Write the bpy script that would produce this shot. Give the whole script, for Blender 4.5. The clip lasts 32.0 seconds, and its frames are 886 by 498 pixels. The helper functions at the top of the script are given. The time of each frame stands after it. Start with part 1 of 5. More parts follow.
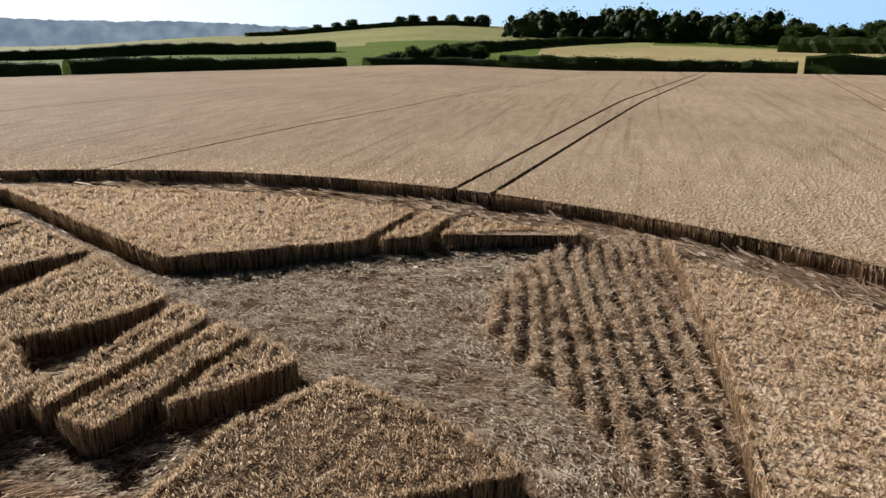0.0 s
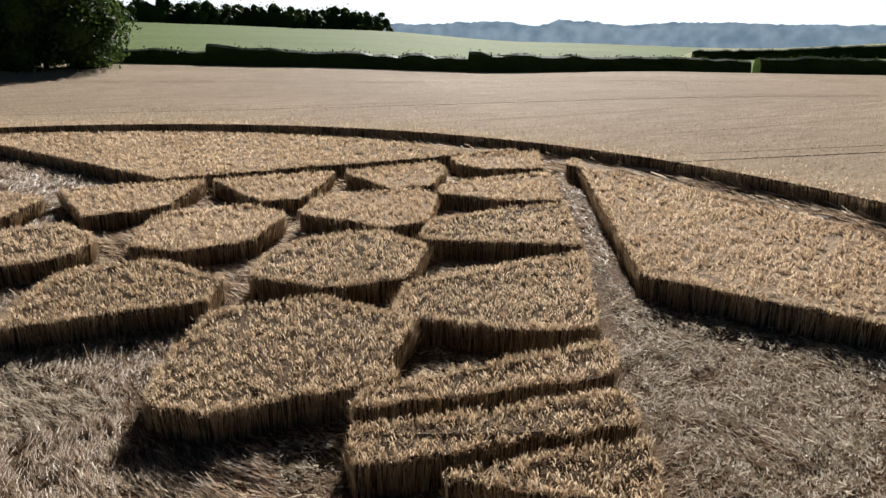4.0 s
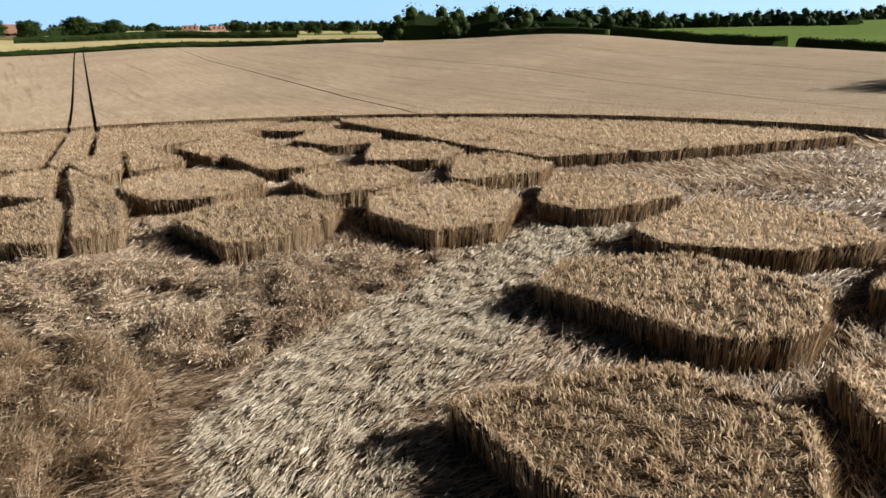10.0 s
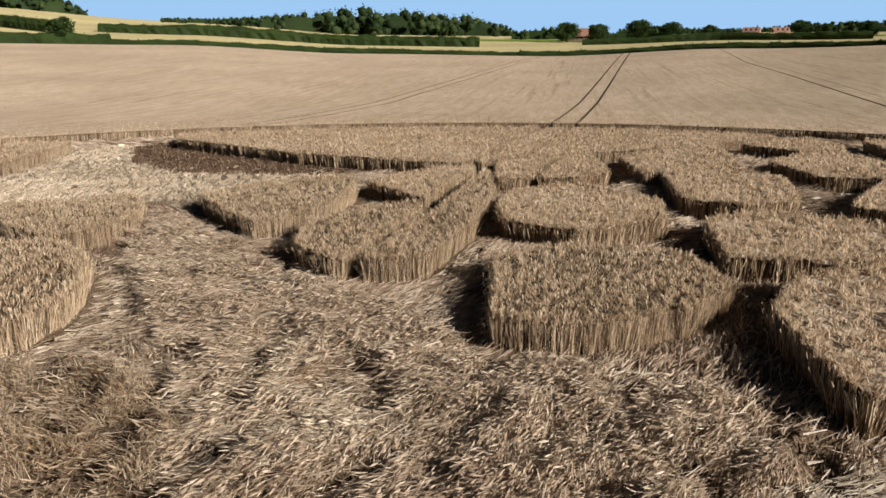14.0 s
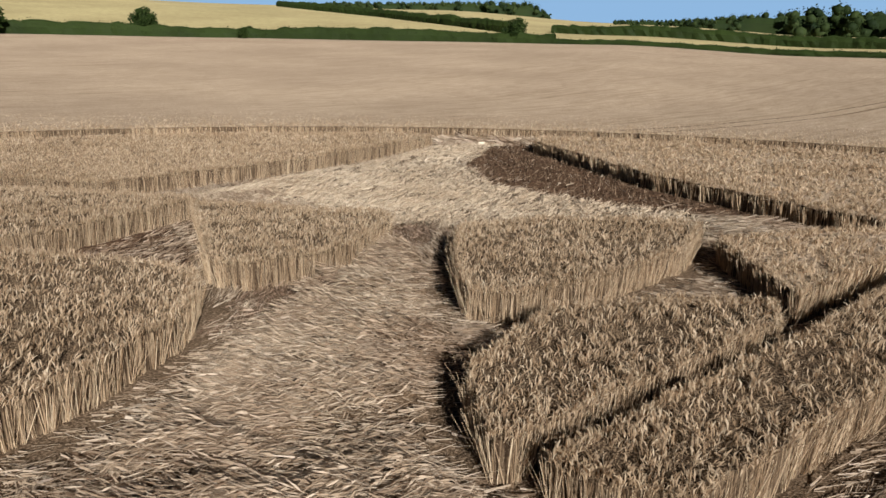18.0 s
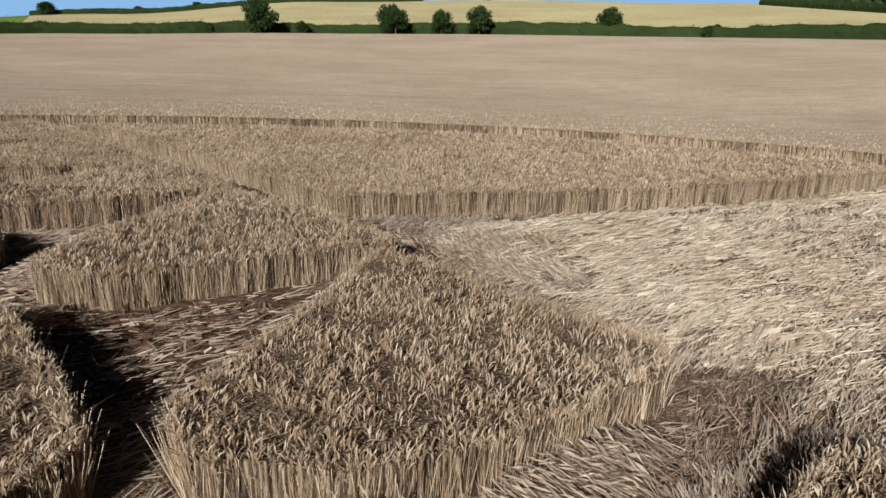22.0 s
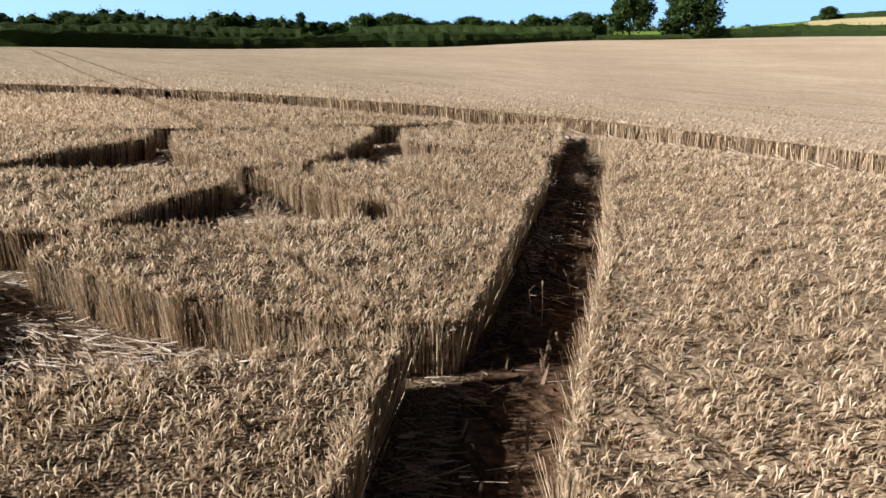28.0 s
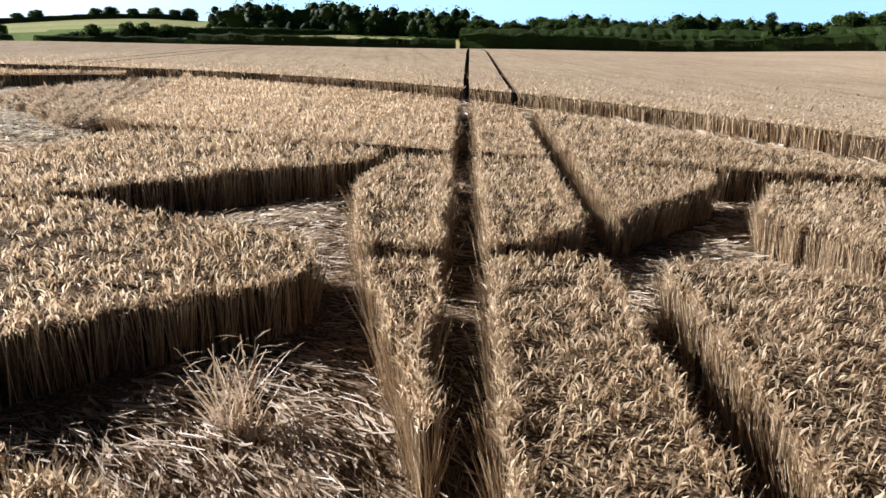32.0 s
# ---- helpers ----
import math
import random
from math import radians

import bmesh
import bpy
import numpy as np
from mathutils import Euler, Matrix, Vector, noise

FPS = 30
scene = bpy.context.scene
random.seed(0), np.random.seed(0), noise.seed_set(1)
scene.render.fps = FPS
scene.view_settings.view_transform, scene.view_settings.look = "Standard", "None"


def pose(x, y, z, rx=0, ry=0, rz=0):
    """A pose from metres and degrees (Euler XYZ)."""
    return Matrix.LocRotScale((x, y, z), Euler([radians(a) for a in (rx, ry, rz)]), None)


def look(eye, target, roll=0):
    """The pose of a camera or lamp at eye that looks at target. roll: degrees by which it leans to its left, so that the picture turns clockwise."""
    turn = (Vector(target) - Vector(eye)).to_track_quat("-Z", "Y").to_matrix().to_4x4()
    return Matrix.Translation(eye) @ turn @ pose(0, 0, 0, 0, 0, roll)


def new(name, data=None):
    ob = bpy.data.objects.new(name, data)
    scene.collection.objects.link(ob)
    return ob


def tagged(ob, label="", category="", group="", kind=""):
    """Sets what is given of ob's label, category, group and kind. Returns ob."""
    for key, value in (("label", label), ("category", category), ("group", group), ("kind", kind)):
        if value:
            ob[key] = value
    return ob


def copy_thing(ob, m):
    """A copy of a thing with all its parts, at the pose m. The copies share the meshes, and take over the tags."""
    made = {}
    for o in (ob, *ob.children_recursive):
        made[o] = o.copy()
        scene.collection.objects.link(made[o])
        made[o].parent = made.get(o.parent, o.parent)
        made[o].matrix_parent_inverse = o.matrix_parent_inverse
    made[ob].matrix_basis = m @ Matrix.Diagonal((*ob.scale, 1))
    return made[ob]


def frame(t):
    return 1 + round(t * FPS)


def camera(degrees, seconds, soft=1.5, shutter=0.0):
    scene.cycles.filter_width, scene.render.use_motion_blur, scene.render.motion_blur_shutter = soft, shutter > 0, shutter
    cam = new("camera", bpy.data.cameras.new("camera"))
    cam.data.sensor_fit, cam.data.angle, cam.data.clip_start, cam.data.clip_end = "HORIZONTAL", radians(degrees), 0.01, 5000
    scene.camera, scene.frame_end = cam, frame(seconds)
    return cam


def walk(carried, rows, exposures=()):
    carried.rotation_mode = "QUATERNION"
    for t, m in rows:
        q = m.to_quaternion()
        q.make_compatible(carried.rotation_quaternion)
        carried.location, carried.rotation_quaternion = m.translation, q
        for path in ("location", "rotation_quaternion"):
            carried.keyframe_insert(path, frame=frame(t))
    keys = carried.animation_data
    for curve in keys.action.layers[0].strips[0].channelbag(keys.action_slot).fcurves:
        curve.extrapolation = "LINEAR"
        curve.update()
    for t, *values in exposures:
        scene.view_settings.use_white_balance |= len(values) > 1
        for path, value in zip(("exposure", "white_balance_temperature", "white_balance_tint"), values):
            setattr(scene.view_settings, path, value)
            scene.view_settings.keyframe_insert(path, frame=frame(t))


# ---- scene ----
# camera and its way: seconds, place, tilt, lean, heading
cam = camera(65.03, 32.0)
PATH = [
    (0.0, pose(-8.566, -2.365, 6.433, 73.39, 0.26, -74.27)),
    (0.5, pose(-7.852, -2.621, 6.354, 73.38, 0.11, -67.78)),
    (1.0, pose(-7.019, -2.735, 6.200, 73.46, 0.06, -61.32)),
    (1.5, pose(-6.246, -2.773, 6.079, 73.52, -0.04, -54.82)),
    (2.0, pose(-5.548, -2.812, 6.020, 73.53, -0.24, -48.19)),
    (2.5, pose(-4.803, -2.642, 5.900, 73.57, -0.43, -41.58)),
    (3.0, pose(-4.028, -2.448, 5.749, 73.70, -0.37, -34.87)),
    (3.5, pose(-3.262, -2.110, 5.634, 73.69, -0.46, -28.12)),
    (5.5, pose(-0.000, 0.000, 5.430, 73.23, -0.49, 0.69)),
    (6.0, pose(0.490, 0.855, 5.348, 73.19, -0.33, 7.54)),
    (6.5, pose(0.904, 1.813, 5.198, 73.29, -0.26, 14.16)),
    (7.0, pose(1.200, 2.752, 5.065, 73.40, -0.26, 20.67)),
    (7.5, pose(1.349, 3.664, 4.987, 73.39, -0.29, 27.07)),
    (8.0, pose(1.371, 4.560, 4.925, 73.37, -0.37, 33.49)),
    (8.5, pose(1.264, 5.495, 4.845, 73.35, -0.44, 39.86)),
    (9.0, pose(1.102, 6.367, 4.807, 73.27, -0.44, 46.10)),
    (9.5, pose(0.870, 7.236, 4.727, 73.35, -0.39, 52.16)),
    (10.0, pose(0.509, 8.071, 4.678, 73.33, -0.23, 58.11)),
    (10.5, pose(0.004, 9.015, 4.613, 73.28, -0.10, 64.32)),
    (11.0, pose(-0.542, 9.820, 4.536, 73.29, -0.14, 70.22)),
    (11.5, pose(-1.232, 10.599, 4.443, 73.31, 0.12, 76.07)),
    (12.0, pose(-1.982, 11.243, 4.334, 73.42, 0.18, 81.57)),
    (12.5, pose(-2.768, 11.804, 4.252, 73.51, 0.13, 86.57)),
    (13.0, pose(-3.628, 12.267, 4.224, 73.45, -0.13, 91.50)),
    (13.5, pose(-4.479, 12.628, 4.159, 73.49, -0.21, 96.14)),
    (14.0, pose(-5.309, 12.877, 4.143, 73.42, -0.21, 100.63)),
    (14.5, pose(-6.355, 13.147, 4.043, 73.45, -0.15, 105.43)),
    (16.5, pose(-10.379, 12.964, 3.691, 73.59, -0.20, 123.16)),
    (17.0, pose(-11.408, 12.716, 3.616, 73.61, -0.49, 127.44)),
    (17.5, pose(-12.387, 12.397, 3.563, 73.53, -0.58, 131.40)),
    (18.0, pose(-13.328, 12.040, 3.526, 73.41, -0.62, 135.37)),
    (18.5, pose(-14.280, 11.590, 3.446, 73.41, -0.65, 139.39)),
    (19.0, pose(-15.178, 11.114, 3.362, 73.37, -0.55, 143.37)),
    (19.5, pose(-16.082, 10.517, 3.280, 73.38, -0.62, 147.46)),
    (20.0, pose(-16.946, 9.836, 3.207, 73.32, -0.67, 151.76)),
    (20.5, pose(-17.768, 9.085, 3.106, 73.38, -0.69, 156.52)),
    (21.0, pose(-18.541, 8.276, 3.023, 73.31, -0.65, 161.59)),
    (21.5, pose(-19.240, 7.381, 2.929, 73.28, -0.60, 166.68)),
    (22.0, pose(-19.871, 6.507, 2.861, 73.24, -0.54, 171.76)),
    (22.5, pose(-20.450, 5.627, 2.792, 73.21, -0.46, 176.88)),
    (23.0, pose(-20.955, 4.779, 2.749, 73.24, -0.54, 181.99)),
    (23.5, pose(-21.338, 3.843, 2.702, 73.24, -0.82, 186.91)),
    (24.0, pose(-21.697, 2.890, 2.675, 73.16, -0.89, 191.79)),
    (24.5, pose(-21.936, 1.919, 2.635, 73.13, -1.10, 196.45)),
    (25.0, pose(-22.089, 0.915, 2.620, 73.03, -1.34, 201.10)),
    (25.5, pose(-22.161, -0.042, 2.579, 73.01, -1.50, 205.66)),
    (27.5, pose(-22.125, -3.988, 2.262, 73.42, 0.02, 224.26)),
    (28.0, pose(-21.807, -4.853, 2.250, 73.39, -0.08, 228.70)),
    (28.5, pose(-21.397, -5.662, 2.219, 73.38, -0.13, 232.88)),
    (29.0, pose(-20.928, -6.475, 2.138, 73.47, -0.04, 237.37)),
    (29.5, pose(-20.375, -7.275, 2.112, 73.41, 0.18, 241.91)),
    (30.0, pose(-19.701, -8.037, 2.069, 73.47, 0.17, 246.40)),
    (30.5, pose(-18.994, -8.723, 2.036, 73.54, 0.10, 250.85)),
    (31.0, pose(-18.257, -9.366, 1.999, 73.60, 0.11, 255.39)),
    (31.5, pose(-17.449, -9.923, 1.960, 73.65, 0.01, 259.80)),
    (32.0, pose(-16.627, -10.436, 1.931, 73.66, -0.10, 264.37)),
]
walk(cam, PATH, [(0.0, 0.92, 6550, 12), (1.2, 0.92, 6500, 12), (2.0, 1.05, 6450, 20), (3.0, 0.97, 6400, 10), (6.0, 1.12, 6500, 9), (8.0, 1.25, 6450, 7), (9.0, 1.19, 6450, 7), (11.0, 0.97, 6500, 8), (14.0, 0.75, 6450, 10), (17.0, 0.49, 6350, 10),
                 (20.0, 0.43, 6150, 9), (23.0, 0.55, 5850, 8), (25.0, 0.82, 5850, 8), (28.0, 1.22, 6100, 9), (30.0, 1.37, 6100, 10), (32.0, 1.41, 6100, 10)])

# ---------------------------------------------------------------- light
world = bpy.data.worlds.new("sky")
scene.world = world
world.use_nodes = True
wn, wl = world.node_tree.nodes, world.node_tree.links
sky = wn.new("ShaderNodeTexSky")
sky.sky_type = "NISHITA"
sky.sun_disc = False
SUN_AZ, SUN_EL = 64.0, 25.5
sky.sun_elevation, sky.sun_rotation = radians(SUN_EL), radians(90 - SUN_AZ)
sky.altitude, sky.air_density, sky.dust_density, sky.ozone_density = 100, 1.0, 0.4, 2.0
tint = wn.new("ShaderNodeMix")               # a cool clear morning sky
tint.data_type, tint.blend_type = "RGBA", "MULTIPLY"
tint.inputs[0].default_value, tint.inputs[7].default_value = 1.0, (0.86, 0.95, 1.06, 1)
wl.new(sky.outputs[0], tint.inputs[6])
wl.new(tint.outputs[2], wn["Background"].inputs[0])
wn["Background"].inputs[1].default_value = 0.005
sun = new("sun", bpy.data.lights.new("sun", "SUN"))
sun.data.energy, sun.data.angle, sun.data.color = 5.0, radians(0.6), (1.0, 0.965, 0.92)
ca, sa, ce, se = math.cos(radians(SUN_AZ)), math.sin(radians(SUN_AZ)), math.cos(radians(SUN_EL)), math.sin(radians(SUN_EL))
sun.matrix_world = look((ca * ce * 50, sa * ce * 50, se * 50), (0, 0, 0))

# ---------------------------------------------------------------- plan numbers
H = 0.60                                  # standing wheat above the laid straw
GX, GY = 0.0292, 0.0158                   # slope of the field
CX, CY, CR, CI = -16.68, 10.1, 33.65, 30.4  # ring: centre, outer and inner edge of its path
PX, PY, R0 = -10.0, 5.0, 44.0             # middle of the terrain, reach of the even slope
STEP = 15.0
EDGE_D = np.array([130, 140, 125, 110, 95, 92, 95, 110, 125, 140, 150, 160, 165, 165, 165, 170, 175, 180, 185, 180, 170, 150, 140, 130.0])
EDGE_Z = np.array([1.5, 2.2, 2.0, 2.2, 1.95, 2.5, 2.8, 3.2, 4.3, 6.2, 4.4, 3.2, 1.2, 1.55, 3.4, 3.7, 4.0, 4.3, 4.2, 3.5, 2.7, 1.15, 0.9, 1.4])
SKY_EL = np.array([0.9, 1.7, 0.9, 0.2, 0.5, 1.3, 1.6, 1.9, 1.6, 1.2, 0.9, 0.85, 0.6, 0.7, 1.5, 2.4, 2.6, 2.9, 2.7, 1.5, 0.6, 0.65, 0.6, 0.4])
RIM = 430.0


def table(values, az):
    """Smooth reading of a round table by azimuth in degrees."""
    a = np.asarray(az, float) % 360 / STEP
    i = np.floor(a).astype(int)
    f = a - i
    f = f * f * (3 - 2 * f)
    return values[i % 24] * (1 - f) + values[(i + 1) % 24] * f


def ground_z(x, y):
    x, y = np.asarray(x, float), np.asarray(y, float)
    r, az = np.hypot(x - PX, y - PY), np.degrees(np.arctan2(y - PY, x - PX))
    d, e, s = table(EDGE_D, az), table(EDGE_Z, az) - H, 3.5 + RIM * np.tan(np.radians(table(SKY_EL, az)))
    k = np.clip((r - R0) / (d - R0), 0, 1)
    k = k * k * (3 - 2 * k) * 0.6 + k * 0.4
    plane = GX * x + GY * y
    c = np.minimum(1, 60 / np.maximum(r, 1))
    flat = GX * (PX + (x - PX) * c) + GY * (PY + (y - PY) * c)
    near = np.where(r < R0, plane, np.where(r < 60, plane, flat) * (1 - k) + e * k)
    t = np.clip((r - d) / (RIM - d), 0, 1)
    return np.where(r <= d, near, e + (s - e) * t - np.maximum(0, r - RIM) * 0.01)


# ---------------------------------------------------------------- materials
def shader(name, rough=0.7, spec=0.3):
    m = bpy.data.materials.new(name)
    m.use_nodes = True
    b = m.node_tree.nodes["Principled BSDF"]
    b.inputs["Roughness"].default_value = rough
    b.inputs["Specular IOR Level"].default_value = spec
    b.inputs["Diffuse Roughness"].default_value = 0.25
    return m, m.node_tree.nodes, m.node_tree.links, b


def noise_node(n, l, scale, detail=4, where=None, stretch=None):
    t = n.new("ShaderNodeTexNoise")
    t.inputs["Scale"].default_value, t.inputs["Detail"].default_value = scale, detail
    g = n.new("ShaderNodeNewGeometry")
    if stretch:
        mp = n.new("ShaderNodeMapping")
        mp.inputs["Scale"].default_value = stretch[:3]
        mp.inputs["Rotation"].default_value = (0, 0, stretch[3])
        l.new(g.outputs["Position"], mp.inputs[0])
        l.new(mp.outputs[0], t.inputs[0])
    else:
        l.new(g.outputs["Position"], t.inputs[0])
    return t


def ramp(n, l, source, stops):
    r = n.new("ShaderNodeValToRGB")
    while len(r.color_ramp.elements) < len(stops):
        r.color_ramp.elements.new(0.5)
    for e, (p, c) in zip(r.color_ramp.elements, stops):
        e.position, e.color = p, (*c, 1)
    l.new(source, r.inputs[0])
    return r


def blend(n, l, a, b, f, kind="MIX"):
    m = n.new("ShaderNodeMix")
    m.data_type, m.blend_type = "RGBA", kind
    for i, v in ((0, f), (6, a), (7, b)):
        if isinstance(v, (int, float)):
            m.inputs[i].default_value = v
        elif isinstance(v, tuple):
            m.inputs[i].default_value = (*v, 1)
        else:
            l.new(v, m.inputs[i])
    return m.outputs[2]


def bump(n, l, b, height, strength, distance):
    k = n.new("ShaderNodeBump")
    k.inputs["Strength"].default_value, k.inputs["Distance"].default_value = strength, distance
    l.new(height, k.inputs["Height"])
    l.new(k.outputs[0], b.inputs["Normal"])


def grown(name, stops, patch, rough=0.65, through_light=0.25, scale=0.35, gloss=0.10):
    """Blades, ears and leaves: a tone for each piece, patches over metres, some light let through."""
    m, n, l, b = shader(name, rough, gloss)
    g = n.new("ShaderNodeNewGeometry")
    tone = ramp(n, l, g.outputs["Random Per Island"], stops)
    big = noise_node(n, l, scale, 3)
    far = ramp(n, l, big.outputs[0], ((0.35, patch[0]), (0.65, patch[1])))
    col = blend(n, l, tone.outputs[0], far.outputs[0], 1.0, "MULTIPLY")
    l.new(col, b.inputs["Base Color"])
    if through_light:
        tr = n.new("ShaderNodeBsdfTranslucent")
        l.new(col, tr.inputs[0])
        mx = n.new("ShaderNodeMixShader")
        mx.inputs[0].default_value = through_light
        l.new(b.outputs[0], mx.inputs[1])
        l.new(tr.outputs[0], mx.inputs[2])
        l.new(mx.outputs[0], n["Material Output"].inputs[0])
    return m


EAR = grown("ripe_ears", ((0.0, (0.30, 0.20, 0.118)), (0.4, (0.545, 0.412, 0.272)), (0.75, (0.70, 0.55, 0.385)), (1.0, (0.83, 0.70, 0.52))), ((0.86, 0.83, 0.79), (1.0, 1.0, 1.0)), rough=0.55, through_light=0.5, gloss=0.2)
STALK = grown("wheat_stalks", ((0.0, (0.27, 0.175, 0.10)), (0.5, (0.49, 0.36, 0.23)), (1.0, (0.68, 0.55, 0.385))), ((0.84, 0.82, 0.8), (1.0, 1.0, 1.0)), through_light=0.12)
STRAW = grown("laid_straw", ((0.0, (0.24, 0.168, 0.112)), (0.3, (0.50, 0.395, 0.285)), (0.7, (0.68, 0.565, 0.435)), (1.0, (0.82, 0.72, 0.59))), ((0.74, 0.66, 0.60), (1.03, 1.02, 1.0)), rough=0.5, through_light=0.45, gloss=0.45)
ROUGH = grown("bent_wheat", ((0.0, (0.28, 0.20, 0.13)), (0.5, (0.56, 0.44, 0.31)), (1.0, (0.78, 0.66, 0.51))), ((0.85, 0.8, 0.78), (1.0, 1.0, 1.0)), rough=0.5, through_light=0.32, gloss=0.25)
# the sheen of straw turned to the light is put into this paler colour
PALESTRAW = grown("sheen_pale_straw", ((0.0, (0.34, 0.27, 0.19)), (0.35, (0.56, 0.48, 0.37)), (0.8, (0.72, 0.64, 0.52)), (1.0, (0.84, 0.78, 0.67))), ((0.85, 0.82, 0.78), (1.0, 1.0, 1.0)), rough=0.55, through_light=0.4, gloss=0.2)
CLEANSTRAW = grown("clean_straw", ((0.0, (0.36, 0.265, 0.175)), (0.35, (0.54, 0.43, 0.305)), (0.8, (0.66, 0.545, 0.405)), (1.0, (0.76, 0.65, 0.50))), ((0.88, 0.85, 0.82), (1.0, 1.0, 1.0)), rough=0.5, through_light=0.12, gloss=0.3)
TRODDEN = grown("trodden_straw", ((0.0, (0.14, 0.088, 0.056)), (0.4, (0.30, 0.205, 0.14)), (0.8, (0.46, 0.34, 0.245)), (1.0, (0.66, 0.53, 0.41))), ((0.7, 0.62, 0.57), (1.0, 1.0, 1.0)), rough=0.55, through_light=0.3, gloss=0.25)
DEADSTRAW = grown("weathered_stubble", ((0.0, (0.05, 0.031, 0.019)), (0.5, (0.13, 0.085, 0.053)), (1.0, (0.30, 0.21, 0.14))), ((0.8, 0.78, 0.76), (1.0, 1.0, 1.0)), through_light=0.08)
LEAF = grown("hedge_leaves", ((0.0, (0.018, 0.030, 0.009)), (0.6, (0.040, 0.062, 0.017)), (1.0, (0.072, 0.098, 0.027))), ((0.8, 0.8, 0.8), (1.1, 1.1, 1.0)), through_light=0.4, scale=0.12)
TREE = grown("tree_leaves", ((0.0, (0.019, 0.034, 0.010)), (0.6, (0.041, 0.070, 0.019)), (1.0, (0.072, 0.106, 0.030))), ((0.75, 0.78, 0.8), (1.15, 1.1, 1.0)), through_light=0.42, scale=0.1)
DARKWOOD = grown("far_wood_leaves", ((0.0, (0.020, 0.036, 0.014)), (0.6, (0.042, 0.066, 0.022)), (1.0, (0.074, 0.104, 0.036))), ((0.75, 0.8, 0.85), (1.15, 1.1, 1.0)), through_light=0.42, scale=0.05)


def earth(name, stops, fine, coarse, depth, rough=0.9):
    m, n, l, b = shader(name, rough, 0.04)
    a, c = noise_node(n, l, fine, 6), noise_node(n, l, coarse, 3)
    tone = ramp(n, l, a.outputs[0], stops)
    shade = ramp(n, l, c.outputs[0], ((0.3, (0.82, 0.8, 0.78)), (0.7, (1.06, 1.05, 1.04))))
    l.new(blend(n, l, tone.outputs[0], shade.outputs[0], 1.0, "MULTIPLY"), b.inputs["Base Color"])
    bump(n, l, b, a.outputs[0], 0.8, depth)
    return m


MAT = earth("matted_straw", ((0.3, (0.05, 0.033, 0.02)), (0.5, (0.14, 0.096, 0.06)), (0.7, (0.32, 0.24, 0.165))), 34, 0.6, 0.05)
STUBBLE = earth("trodden_stubble", ((0.3, (0.07, 0.045, 0.028)), (0.5, (0.15, 0.10, 0.064)), (0.7, (0.30, 0.22, 0.148))), 14, 0.5, 0.05)
SOIL = earth("bare_soil", ((0.3, (0.055, 0.033, 0.020)), (0.5, (0.11, 0.067, 0.042)), (0.72, (0.22, 0.145, 0.095))), 9, 0.8, 0.05)
bn, bl = SOIL.node_tree.nodes, SOIL.node_tree.links
furrow = noise_node(bn, bl, 1.0, 4, stretch=(0.8, 8.0, 1.0, radians(-52)))
lines = ramp(bn, bl, furrow.outputs[0], ((0.38, (0.5, 0.48, 0.46)), (0.6, (1.15, 1.12, 1.1))))
soil_in = bn["Principled BSDF"].inputs["Base Color"]
bl.new(blend(bn, bl, soil_in.links[0].from_socket, lines.outputs[0], 1.0, "MULTIPLY"), soil_in)
# the shade inside the packed stalks is put into this dark colour
SHADEBODY = earth("wheat_mass_shaded", ((0.3, (0.075, 0.048, 0.028)), (0.55, (0.17, 0.115, 0.07)), (0.75, (0.32, 0.23, 0.145))), 22, 0.4, 0.06)
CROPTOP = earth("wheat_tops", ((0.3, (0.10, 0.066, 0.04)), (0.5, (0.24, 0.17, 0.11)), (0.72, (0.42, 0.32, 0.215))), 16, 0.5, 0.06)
bn, bl = SHADEBODY.node_tree.nodes, SHADEBODY.node_tree.links
# upright dark streaks painted for the shaded gaps between stalks
gap_shade = noise_node(bn, bl, 1.0, 3, stretch=(38, 38, 1.5, 0))
bl.new(ramp(bn, bl, gap_shade.outputs[0], ((0.35, (0.03, 0.019, 0.012)), (0.5, (0.10, 0.066, 0.04)), (0.66, (0.32, 0.235, 0.15)))).outputs[0], bn["Principled BSDF"].inputs["Base Color"])
MEADOW = earth("green_meadow", ((0.3, (0.085, 0.135, 0.022)), (0.7, (0.16, 0.225, 0.045))), 0.6, 0.02, 0.02)
PALEGRASS = earth("mown_grass", ((0.3, (0.24, 0.25, 0.10)), (0.7, (0.36, 0.36, 0.16))), 0.4, 0.03, 0.02)
STUBBLEFIELD = earth("pale_cereal_field", ((0.3, (0.35, 0.29, 0.145)), (0.7, (0.46, 0.39, 0.205))), 0.5, 0.03, 0.02)
VERGE = earth("rough_verge", ((0.3, (0.05, 0.075, 0.018)), (0.7, (0.11, 0.14, 0.035))), 1.5, 0.1, 0.1)


